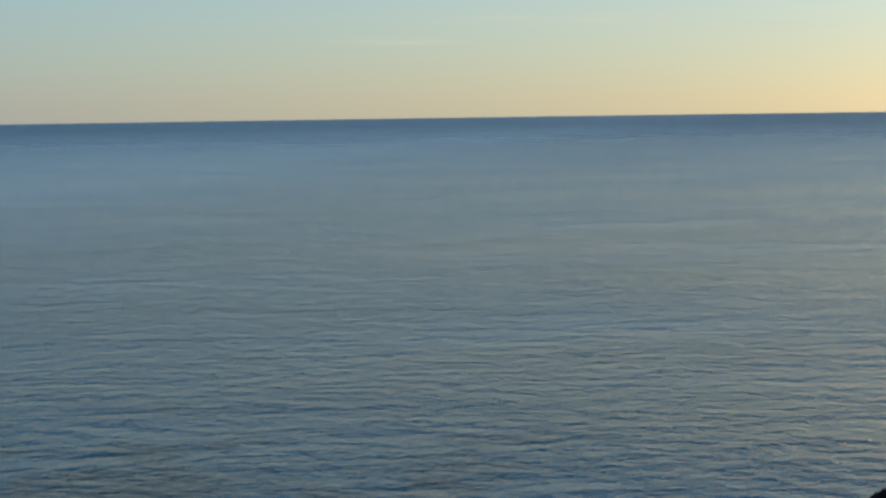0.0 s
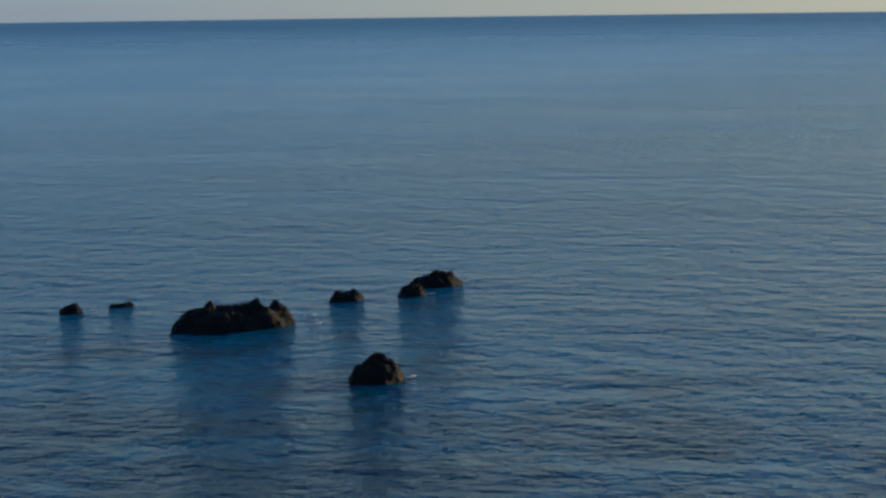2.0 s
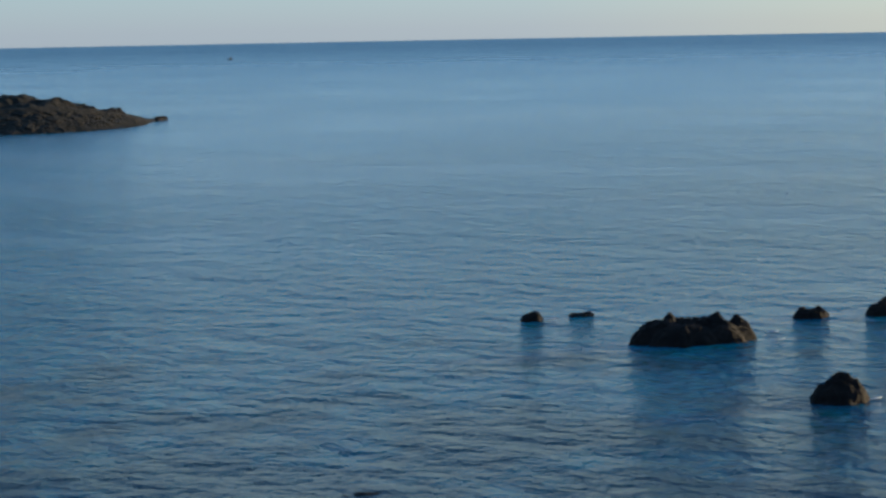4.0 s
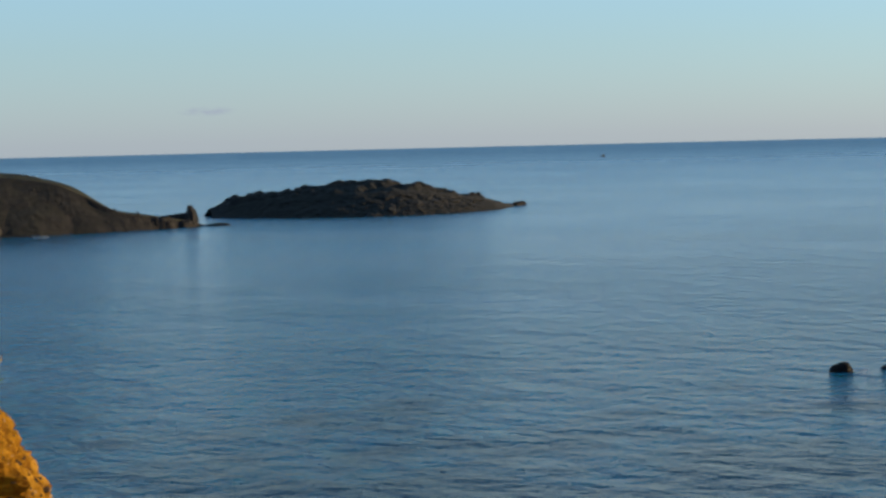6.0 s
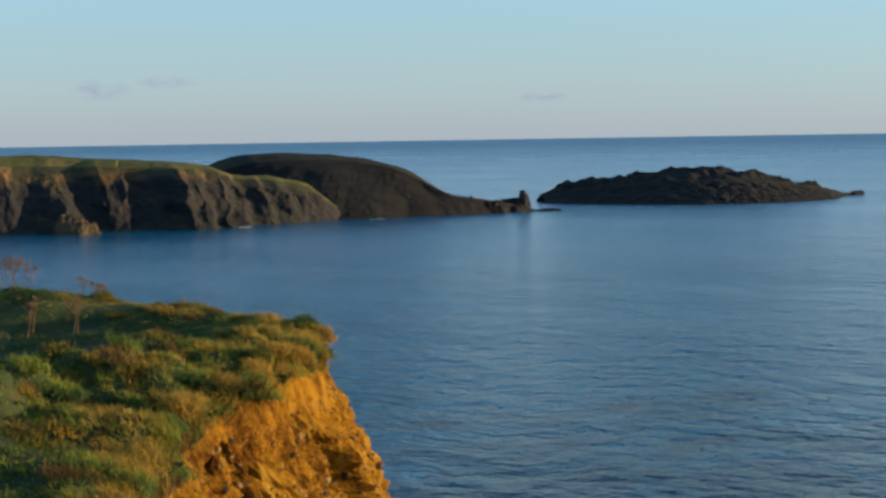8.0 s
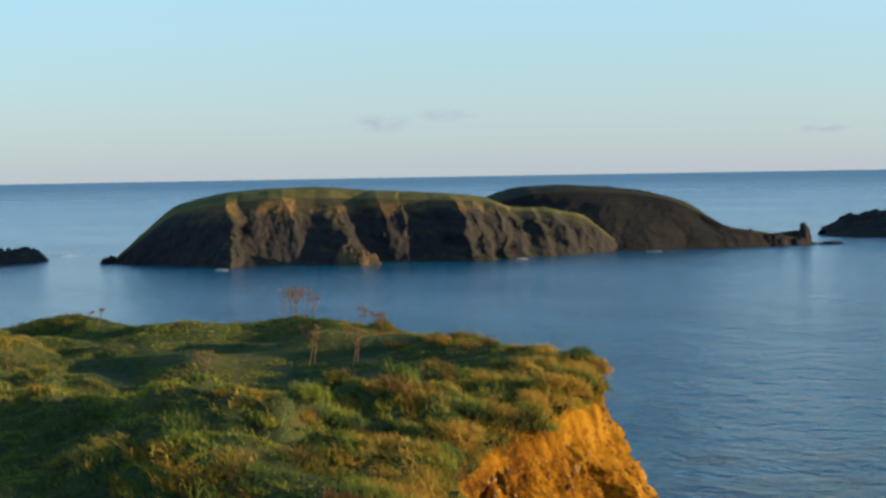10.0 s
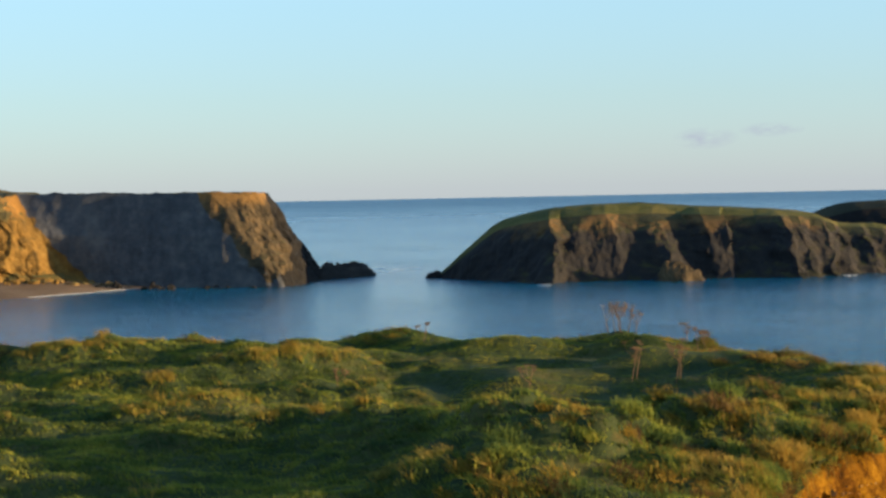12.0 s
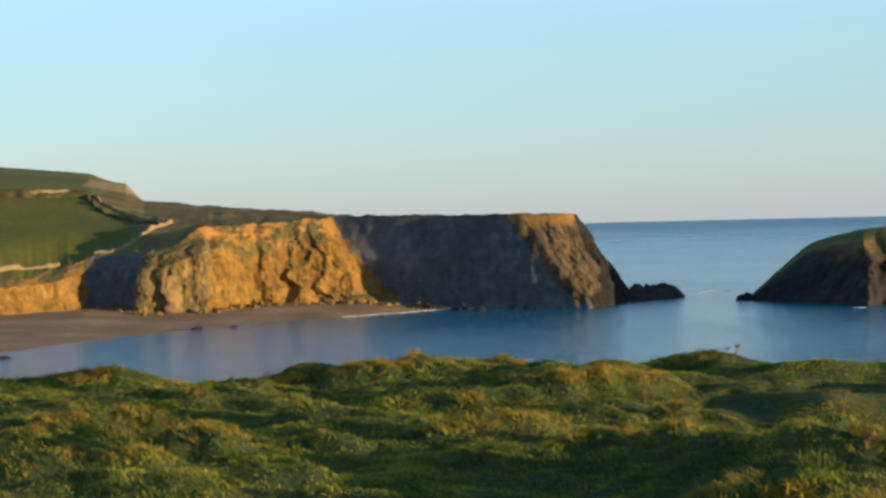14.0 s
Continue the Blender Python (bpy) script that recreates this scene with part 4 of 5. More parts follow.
def near_height(x, y):
    """Height of the hummocky turf on the near headland."""
    p = np.stack([x, y, 0 * x], -1)
    z = 17.95 + fbm(p / 15 + 3, 2) * 0.4

    def swell(cx, cy, rx, ry, h):
        return h * np.exp(-((x - cx) / rx) ** 2 - ((y - cy) / ry) ** 2)

    z = z + swell(23.5, 54, 2.4, 6, 0.2) + swell(24, 66, 8, 14, 0.12) + swell(12, 65, 8, 6, -0.5) + swell(10, 45.5, 3.6, 5.5, 0.8) + swell(9, 42.5, 2.8, 4.0, 0.65) + swell(15, 47, 5, 4, 0.35) + swell(2, 46, 4, 5.5, -0.6) + swell(1, 80, 10, 5, 0.25) + swell(20, 49, 4, 4, 0.35) + swell(22.5, 74.5, 3.5, 5.5, 0.42) + swell(-6, 83, 4.5, 4, 0.5) + swell(4.5, 85.5, 2.8, 4, -0.5) + swell(24, 66.5, 2, 2.5, -0.22) + swell(18, 79.5, 3, 3, 0.2)
    z = z + hummock(p) * np.interp(y, [58, 76], [0.4, 0.8])
    z = z + np.abs(fbm(p / 1.9 + 21, 2)) * 0.26 * (1 - 0.6 * plain(x, y)) - 0.3 * plain(x, y) + mounds(x, y)
    front = np.exp(-np.clip(((x - 13.5) / 9) ** 4 + ((y - 46.5) / 6.5) ** 4, 0, 30))
    z = z + front * (np.abs(perlin(p / np.array([1.9, 1.5, 1]) + 40)) * 1.15 - 0.3)            # rank, lumpy growth by the cliff
    d = rim_distance(x, y, RIM_COARSE)
    reach = shoulder(y)
    return z - (0.2 + 0.5 * reach) * np.clip(1 - d / reach, 0, 1) ** 2, d


def build_near():
    near = thing("near_headland", "grassy near headland above an ochre earth cliff", "headland", kind="structure")
    for x0, x1, y0, y1, step in ((-62, 30, 26, 90, 0.3), (-92, 36, -220, 26, 2.0)):
        xs, ys = np.arange(x0, x1 + step, step), np.arange(y0, y1 + step * 0.5, step)
        gx, gy = np.meshgrid(xs, ys)
        z, _ = near_height(gx, gy)
        f = grid_faces(len(ys), len(xs))
        mx, my = gx.ravel()[f].mean(1), gy.ravel()[f].mean(1)
        f = f[inside(mx, my, RIM)]
        v = np.stack([gx, gy, z], -1).reshape(-1, 3)
        used = np.unique(f)
        back = np.zeros(len(v), int)
        back[used] = np.arange(len(used))
        part("turf", raw_mesh("turf", v[used], back[f]), SOIL, near, "rough hummocky green turf")
    # the cliff below the rim: finely built along the bare earth face, plainly round the rest
    shown = (RIM[:, 0] > 6) & (RIM[:, 1] > 26) & (RIM[:, 1] < 78)
    first, last = np.where(shown)[0][[0, -1]]
    faces = []
    for curve, step, dz in ((RIM[first:last + 1], 0.11, 0.12), (np.vstack([RIM[last:], RIM[:first + 1]]), 1.2, 0.9)):
        arc = np.concatenate([[0], np.cumsum(np.linalg.norm(np.diff(curve, axis=0), axis=1))])
        at = np.arange(0, arc[-1], step)
        at = np.append(at, arc[-1])
        curve = np.stack([np.interp(at, arc, curve[:, 0]), np.interp(at, arc, curve[:, 1])], 1)
        tangent = np.gradient(curve, axis=0)
        k = max(1, int(1.5 / step))
        pad = np.pad(tangent, ((k, k), (0, 0)), mode="edge")
        tangent = np.stack([np.convolve(pad[:, i], np.ones(2 * k + 1) / (2 * k + 1), "valid") for i in (0, 1)], 1)
        out = np.stack([tangent[:, 1], -tangent[:, 0]], 1)
        out /= np.linalg.norm(out, axis=1)[:, None]
        zs = np.concatenate([np.arange(17.5, 8.0, -dz), np.arange(8.0, -1.6, -max(dz, 0.6)), [-1.6]])
        off = np.interp(-zs, [-17.5, -17.2, -16.4, -15, -12.5, -9, -5, -1, 1.6], [-0.6, -0.1, 0.35, 1.1, 2.05, 3.3, 5.3, 7.9, 9.8])
        sheet = np.concatenate([curve[None] + out[None] * off[:, None, None], np.broadcast_to(zs[:, None, None], (len(zs), len(curve), 1))], 2)
        lip, _ = near_height(*(curve - out * 0.35).T)
        sheet[..., 2] += (lip - 17.52)[None] * np.clip((zs - 16.0) / 1.5, 0, 1)[:, None]
        drop = np.clip((17.4 - sheet[..., 2]) / 0.9, 0, 1)
        o3 = np.concatenate([out, np.zeros((len(out), 1))], 1)
        gully = fbm(sheet * np.array([1, 1, 0.35]) / 2.6 + 31, 3)
        lump = fbm(sheet / 0.8 + 44, 4)
        crumb = fbm(sheet / 0.3 + 19, 3)
        pit = np.clip(fbm(sheet / 0.45 + 12, 2) * 3 - 1.3, 0, 1)
        hollow = np.clip(fbm(sheet * np.array([1, 1, 0.7]) / 2.1 + 95, 3) * 3.5 - 1.7, 0, 1) * 0.4
        if step < 0.5:
            # hollows where blocks of earth have dropped out
            r = np.random.default_rng(21)
            spots = [(at[-1] * r.random(), r.uniform(9, 16.8), r.uniform(0.08, 0.3), r.uniform(0.12, 0.4), r.uniform(0.3, 0.6)) for _ in range(70)]
            for px, py, cz, wide, high in ((20.0, 46.5, 17.2, 0.3, 0.35), (20.6, 47.1, 15.5, 0.45, 0.8), (15.8, 42.5, 16.9, 0.4, 0.2), (16.8, 43.4, 17.0, 0.3, 0.2), (12.8, 37.8, 16.2, 0.8, 1.3)):
                spots.append((at[np.argmin(np.hypot(curve[:, 0] - px, curve[:, 1] - py))], cz, wide, high, 1.9))
            for cx, cz, wide, high, deep in spots:
                near_by = ((at[None] - cx) / wide) ** 2 + ((sheet[..., 2] - cz) / high) ** 2
                hollow = np.maximum(hollow, deep * np.clip(1.3 - near_by + lump * 1.8 + crumb * 0.9, 0, 1))
        turfed = np.clip(1.2 - (lip[None] - sheet[..., 2]) / (0.6 * shoulder(curve[:, 1]))[None] + 0.5 * perlin(sheet / 0.9 + 61), 0, 1)      # the grown-over shoulder under the edge
        lobe = np.clip(fbm(sheet / np.array([1.3, 1.3, 1.8]) + 55, 2) + 0.15, 0, 1) * 0.75
        sheet = sheet + o3[None] * (lobe * turfed)[..., None]
        hollow, pit = hollow * (1 - 0.8 * turfed), pit * (1 - turfed)
        jut = 0.0
        if step < 0.5:
            # blocks of earth that stand forward, with a clean-broken side
            for px, py, cz, high, deep, long in ((20.9, 47.5, 15.4, 1.0, 1.1, 3.0), (20.2, 46.7, 17.0, 0.5, 0.4, 1.2), (13.6, 38.6, 15.8, 1.4, 0.9, 2.0), (17.2, 43.8, 14.6, 0.8, 0.4, 1.5)):
                along = at[None] - at[np.argmin(np.hypot(curve[:, 0] - px, curve[:, 1] - py))] + 0.3 * lump + 0.2 * crumb + 0.35 * (sheet[..., 2] - cz)
                jut = jut + deep * np.clip(along / 0.25, 0, 1) * np.clip(1 - along / long, 0, 1) * np.clip(1.5 - np.abs(sheet[..., 2] - cz) / high + 0.4 * lump, 0, 1)
        sheet = sheet + o3[None] * ((gully * 0.55 + lump * 0.34 + crumb * 0.17 + jut - hollow * 1.0 - pit * 0.30) * drop)[..., None]
        sheet[..., 2] += fbm(sheet / 1.1 + 70, 3) * 0.18 * drop
        me = raw_mesh("cliff_face", sheet.reshape(-1, 3), grid_faces(len(sheet), len(curve)), False)
        part("cliff_face", me, TILL, near, "bare ochre earth cliff with embedded stones")
        me.materials.append(SOIL)
        me.polygons.foreach_set("material_index", (turfed[:-1, :-1] > 0.45).astype(np.int32).ravel())
        faces.append((sheet, o3))
    return near, faces[0][0], faces[0][1]


near_headland, near_cliff, near_out = build_near()


def stones(sheet, count, lo, hi, name, mat, label, seed):
    """Stones stuck in the earth of the cliff, joined."""
    r = np.random.default_rng(seed)
    seen = (sheet[..., 2] > 8) & (sheet[..., 2] < 17.4) & (sheet[..., 1] > 28) & (sheet[..., 1] < 62) & (sheet[..., 0] > 6)
    spots = np.argwhere(seen)
    bm = bmesh.new()
    bmesh.ops.create_icosphere(bm, subdivisions=1, radius=1)
    bv = np.array([v.co[:] for v in bm.verts])
    bf = np.array([[v.index for v in f.verts] for f in bm.faces])
    bm.free()
    vs, fs = [], []
    for k, (i, j) in enumerate(spots[r.choice(len(spots), count)]):
        size = r.uniform(lo, hi) * np.array([r.uniform(0.7, 1.4), r.uniform(0.7, 1.4), r.uniform(0.5, 1.0)])
        vs.append(bv * size * r.uniform(0.8, 1.2, (len(bv), 1)) + sheet[i, j] - near_out[j] * size.max() * 0.45)
        fs.append(bf + k * len(bv))
    part(name, raw_mesh(name, np.vstack(vs), np.vstack(fs), False), mat, near_headland, label, "stuff")


stones(near_cliff, 3000, 0.02, 0.08, "stones", STONE, "pale stones set in the earth", 3)
# Besides real stones, many dark specks stand for shaded pits in the face.
stones(near_cliff, 3800, 0.02, 0.075, "stones", DARK_STONE, "dark brown stones and specks for shaded pits set in the earth", 4)


def single_stones(sheet, count, seed):
    """The larger stones of the bare face, one by one, on a few shared meshes."""
    r = np.random.default_rng(seed)
    shapes = []
    for k in range(8):
        bm = bmesh.new()
        bmesh.ops.create_icosphere(bm, subdivisions=1, radius=1)
        for v in bm.verts:
            v.co *= r.uniform(0.75, 1.2)
            v.co.z *= 0.7
        me = bpy.data.meshes.new("stone")
        bm.to_mesh(me)
        bm.free()
        me.materials.append(STONE if k % 3 == 0 else DARK_STONE)
        shapes.append(me)
    seen = (sheet[..., 2] > 13.0) & (sheet[..., 2] < 17.3) & (sheet[..., 1] > 38) & (sheet[..., 1] < 54)
    spots = np.argwhere(seen)
    for i, j in spots[r.choice(len(spots), count, replace=False)]:
        ob = new("stone", shapes[r.integers(0, 8)])
        size = 0.05 + 0.11 * r.random() ** 2
        ob.parent = near_headland
        ob.matrix_local = pose(*(sheet[i, j] - near_out[j] * size * 0.35), *r.uniform(0, 360, 3)) @ Matrix.Diagonal((size, size * r.uniform(0.7, 1.3), size, 1))


single_stones(near_cliff, 280, 31)


def grass(name, label, mat, count, tall, wide, keep, seed, spread=0.16, blades=7):
    """Tufts of blades over the near turf, as one joined mesh."""
    r = np.random.default_rng(seed)
    n = count * 3
    # more tufts per square metre where the ground lies close to the path
    x, y = r.uniform(-26, 28, n), 30 + 59 * r.random(n) ** 0.9
    ok = inside(x, y, RIM) & (np.abs(x) < 8 + 0.34 * y)
    x, y = x[ok], y[ok]
    z, d = near_height(x, y)
    p = np.stack([x, y, 0 * x], -1)
    chance = keep(p, d, z)
    ok = r.random(len(x)) < chance
    x, y, z = x[ok][:count], y[ok][:count], z[ok][:count]
    size = (1 - 0.5 * plain(x, y)) * r.uniform(0.6, 1.25, len(x)) * (0.8 + 0.5 * perlin(np.stack([x / 2, y / 2, 0 * x + 5], -1)))
    m = len(x) * blades
    c = np.repeat(np.stack([x, y, z - 0.05], -1), blades, 0)
    s = np.repeat(size, blades) * r.uniform(0.6, 1.15, m)
    a = r.uniform(0, 2 * np.pi, m)
    lean = r.uniform(0.25, 1.05, m)
    way = np.stack([np.cos(a), np.sin(a), 0 * a], -1)
    side = np.stack([-np.sin(a), np.cos(a), 0 * a], -1)
    root = c + way * (r.uniform(0, spread, m))[:, None]
    h = (tall * s)[:, None]
    w = (wide * r.uniform(0.7, 1.3, m))[:, None]
    up = np.array([0, 0, 1.0])
    wind = np.array([-0.42, 0.12, -0.10])
    midp = root + (way * (lean * 0.35)[:, None] + up * 0.62 + wind * 0.4) * h
    tip = root + (way * lean[:, None] + up * (1 - 0.35 * lean)[:, None] + wind) * h
    v = np.stack([root - side * w, root + side * w, midp + side * w * 0.7, midp - side * w * 0.7, tip], 1).reshape(-1, 3)
    b = np.arange(m)[:, None] * 5
    f = np.vstack([b + np.array([[0, 1, 2]]), b + np.array([[0, 2, 3]]), b + np.array([[3, 2, 4]])])
    tagged(part(name, raw_mesh(name, v, f), mat), label, "grass", kind="stuff")


def green_keep(p, d, z):
    by_cliff = np.exp(-np.clip(((p[:, 0] - 14) / 8) ** 4 + ((p[:, 1] - 43) / 6) ** 4, 0, 30))
    return np.clip(0.75 + 0.5 * perlin(p / 3 + 2), 0.2, 1) * (1 - 0.3 * by_cliff)


def straw_keep(p, d, z):
    dry = mounds(p[:, 0], p[:, 1], 5)
    return np.clip(dry * 1.3 - 0.25, 0, 1) + np.clip(fbm(p / np.array([3.4, 2.4, 1]) + 12, 3) * 6 - 3.4, 0, 1) * 0.25 * (1 - plain(p[:, 0], p[:, 1])) + np.clip(1 - d / 2.0, 0, 1) * np.clip((66 - p[:, 1]) / 8, 0.15, 1) * 0.5


def tussock_keep(p, d, z):
    dry = mounds(p[:, 0], p[:, 1], 5)
    return np.clip(dry - 0.3, 0, 1) * 0.8 + np.clip(1 - d / 2.6, 0, 1) * np.clip((62 - p[:, 1]) / 8, 0, 1) * 0.5


grass("grass", "short green grass covering the hummocks", GREEN, 160000, 0.22, 0.014, green_keep, 5)
grass("tussocks", "tall straw tussocks standing above the turf", GOLD, 1500, 0.62, 0.010, tussock_keep, 9, 0.24, 46)
grass("dry_grass", "straw-coloured dry grass tussocks and fringe", STRAW, 22000, 0.40, 0.009, straw_keep, 6, 0.14, 9)


def fringe(count, seed, mat, name, label, rows, tall, inward):
    """Long dry grass that hangs over the cliff's edge; rows: how far down the cliff it roots."""
    r = np.random.default_rng(seed)
    j = r.integers(0, near_cliff.shape[1], count)
    t = r.random(count)
    foot = near_cliff[0, j]
    depth = rows * shoulder(foot[:, 1]) * np.clip(0.75 + 0.9 * perlin(foot * np.array([1, 1, 0]) / 1.1 + 5), 0.15, 1.5)
    root = near_cliff[(r.random(count) * depth).astype(int), j] - near_out[j] * (t * inward)[:, None]
    above = t * inward > 0.3
    root[above] += near_out[j][above] * 0.85
    z, _ = near_height(root[:, 0], root[:, 1])
    root[:, 2] = np.where(above, z - 0.05, root[:, 2])
    keep = inside(root[:, 0], root[:, 1], RIM) | ~above
    root, j = root[keep], j[keep]
    patch = perlin(root * np.array([1, 1, 0]) / 1.3 + 3)
    ok = patch > -0.3 + 0.5 * r.random(len(patch))
    root, o, patch = root[ok], near_out[j][ok], patch[ok]
    m = len(root)
    root = root + r.normal(0, 0.06, (m, 3))
    a = r.uniform(-1.3, 1.3, m)
    way = np.stack([o[:, 0] * np.cos(a) - o[:, 1] * np.sin(a), o[:, 0] * np.sin(a) + o[:, 1] * np.cos(a), 0 * a], -1)
    side = np.stack([-way[:, 1], way[:, 0], 0 * a], -1) * r.uniform(0.006, 0.013, m)[:, None]
    h = (tall * r.uniform(0.25, 0.75, m) * np.clip(0.85 + 1.1 * patch, 0.4, 1.6))[:, None]
    droop = r.uniform(-0.1, 1.3, m)[:, None]
    up = np.array([0, 0, 1.0])
    midp = root + (way * 0.4 + up * (0.55 - 0.25 * droop)) * h
    tip = root + (way * (0.75 + 0.2 * droop) + up * (0.7 - 1.4 * droop)) * h
    v = np.stack([root - side, root + side, midp + side * 0.8, midp - side * 0.8, tip], 1).reshape(-1, 3)
    b = np.arange(m)[:, None] * 5
    f = np.vstack([b + np.array([[0, 1, 2]]), b + np.array([[0, 2, 3]]), b + np.array([[3, 2, 4]])])
    tagged(part(name, raw_mesh(name, v, f), mat), label, "grass", kind="stuff")


fringe(25000, 8, GOLD, "cliff_edge_grass", "long dry grass hanging over the cliff edge", 7, 0.62, 1.4)
fringe(15000, 28, GREEN, "cliff_edge_grass", "green grass grown over the rounded cliff edge", 8, 0.6, 1.6)
fringe(12000, 18, RUST, "hanging_roots", "dead reddish brown roots and straw below the turf edge", 9, 0.6, 0.25)


def clumps(name, label, mat, centres, normals, radius, blades, seed, wide=0.5):
    """Dense tussocks whose blades arch out and down from a crown, joined."""
    r = np.random.default_rng(seed)
    n = len(centres)
    size = radius * r.uniform(0.6, 1.3, n)
    c, nn, s = np.repeat(centres, blades, 0), np.repeat(normals, blades, 0), np.repeat(size, blades)[:, None]
    m = n * blades
    way = nn * 0.8 + r.normal(0, 0.42, (m, 3)) + np.repeat(r.normal(0, 0.28, (n, 3)), blades, 0) + np.array([-0.42, 0.15, 0])
    way += nn * np.clip(0.15 - (way * nn).sum(1), 0, None)[:, None]
    way /= np.linalg.norm(way, axis=1)[:, None]
    side = np.cross(way, r.normal(0, 1, (m, 3)))
    side *= (r.uniform(0.007, 0.014, m) / np.maximum(np.linalg.norm(side, axis=1), 1e-3))[:, None]
    spread = np.clip(r.normal(0, wide, (m, 3)), -2 * wide, 2 * wide)
    root = c + (spread - nn * (spread * nn).sum(1)[:, None]) * s - nn * 0.06
    long = s * r.uniform(0.4, 0.85, (m, 1))
    midp = root + way * long * 0.6 + np.array([0, 0, 0.08]) * long
    tip = midp + (way * 0.6 + np.array([-0.16, 0.05, -0.34]) * r.uniform(0.2, 1.4, (m, 1))) * long * 0.7
    v = np.stack([root - side, root + side, midp + side * 0.8, midp - side * 0.8, tip], 1).reshape(-1, 3)
    b = np.arange(m)[:, None] * 5
    f = np.vstack([b + np.array([[0, 1, 2]]), b + np.array([[0, 2, 3]]), b + np.array([[3, 2, 4]])])
    tagged(part(name, raw_mesh(name, v, f), mat), label, "grass", kind="stuff")


def edge_spots(count, low, high, seed):
    """Places on the grown-over shoulder of the cliff and the way the ground faces there."""
    r = np.random.default_rng(seed)
    j = r.integers(0, near_cliff.shape[1], count)
    foot = near_cliff[0, j]
    depth = (low + (high - low) * r.random(count)) * 7 * shoulder(foot[:, 1])
    at = near_cliff[depth.astype(int), j]
    ok = (at[:, 1] > 34) & (at[:, 1] < 66)
    facing = near_out[j] * 0.2 + np.array([0, 0, 0.95])
    return at[ok], (facing / np.linalg.norm(facing, axis=1)[:, None])[ok]


def turf_spots(count, seed, dry=0.35):
    """Places on the dry tops of the mounds."""
    r = np.random.default_rng(seed)
    x, y = r.uniform(-22, 26, count * 12), r.uniform(37, 87, count * 12)
    ok = inside(x, y, RIM) & (mounds(x, y, 5) > dry + 0.4 * r.random(len(x)))
    x, y = x[ok][:count], y[ok][:count]
    z, _ = near_height(x, y)
    return np.stack([x, y, z - 0.04], -1), np.tile((0.15, -0.1, 0.98), (len(x), 1))


clumps("edge_tussocks", "golden grass tussocks bulging over the cliff edge", GOLD, *edge_spots(170, 0.0, 0.3, 51), 0.6, 300, 52, 0.26)
clumps("edge_tussocks", "green grass tussocks bulging over the cliff edge", GREEN, *edge_spots(90, 0.0, 0.4, 53), 0.6, 300, 54, 0.26)
clumps("edge_tussocks", "rusty dead tussocks at the torn turf edge", RUST, *edge_spots(150, 0.2, 0.8, 55), 0.42, 180, 56, 0.26)


def brow_spots(count, seed):
    """Places along the far edge of the turf, where uncut grass stands against the sea."""
    r = np.random.default_rng(seed)
    x, y = r.uniform(-22, 27, count * 14), r.uniform(66, 88, count * 14)
    ok = inside(x, y, RIM)
    x, y = x[ok], y[ok]
    z, d = near_height(x, y)
    ok = (d < 3.2) & (perlin(np.stack([x / 2.6, y / 2.6, 0 * x + 4], -1)) > -0.15)
    return np.stack([x, y, z - 0.04], -1)[ok][:count], np.tile((0.05, -0.05, 0.99), (ok.sum(), 1))[:count]


def front_spots(count, seed):
    """Places on the turf that slopes to the near cliff edge."""
    r = np.random.default_rng(seed)
    x, y = r.uniform(5, 24, count * 14), r.uniform(36, 53, count * 14)
    ok = inside(x, y, RIM)
    x, y = x[ok], y[ok]
    z, d = near_height(x, y)
    ok = (d < 6.5) & (perlin(np.stack([x / 1.6, y / 1.6, 0 * x + 2], -1)) > -0.1)
    return np.stack([x, y, z - 0.05], -1)[ok][:count], np.tile((0.2, -0.2, 0.96), (ok.sum(), 1))[:count]


clumps("front_tussocks", "brown and gold tussocks on the slope above the cliff", GOLD, *front_spots(150, 71), 0.42, 240, 72)
clumps("front_tussocks", "rusty tussocks on the slope above the cliff", RUST, *front_spots(50, 73), 0.42, 220, 74)
clumps("front_tussocks", "rank green tussocks on the slope above the cliff", GREEN, *front_spots(220, 75), 0.42, 260, 76)
clumps("brow_tussocks", "dry grass standing along the far brow", GOLD, *brow_spots(150, 61), 0.42, 110, 62)
clumps("brow_tussocks", "reddish dead stems along the far brow", RUST, *brow_spots(130, 63), 0.45, 90, 64)
clumps("mound_tussocks", "golden grass tussocks on the mounds", STRAW, *turf_spots(300, 57), 0.36, 90, 58)


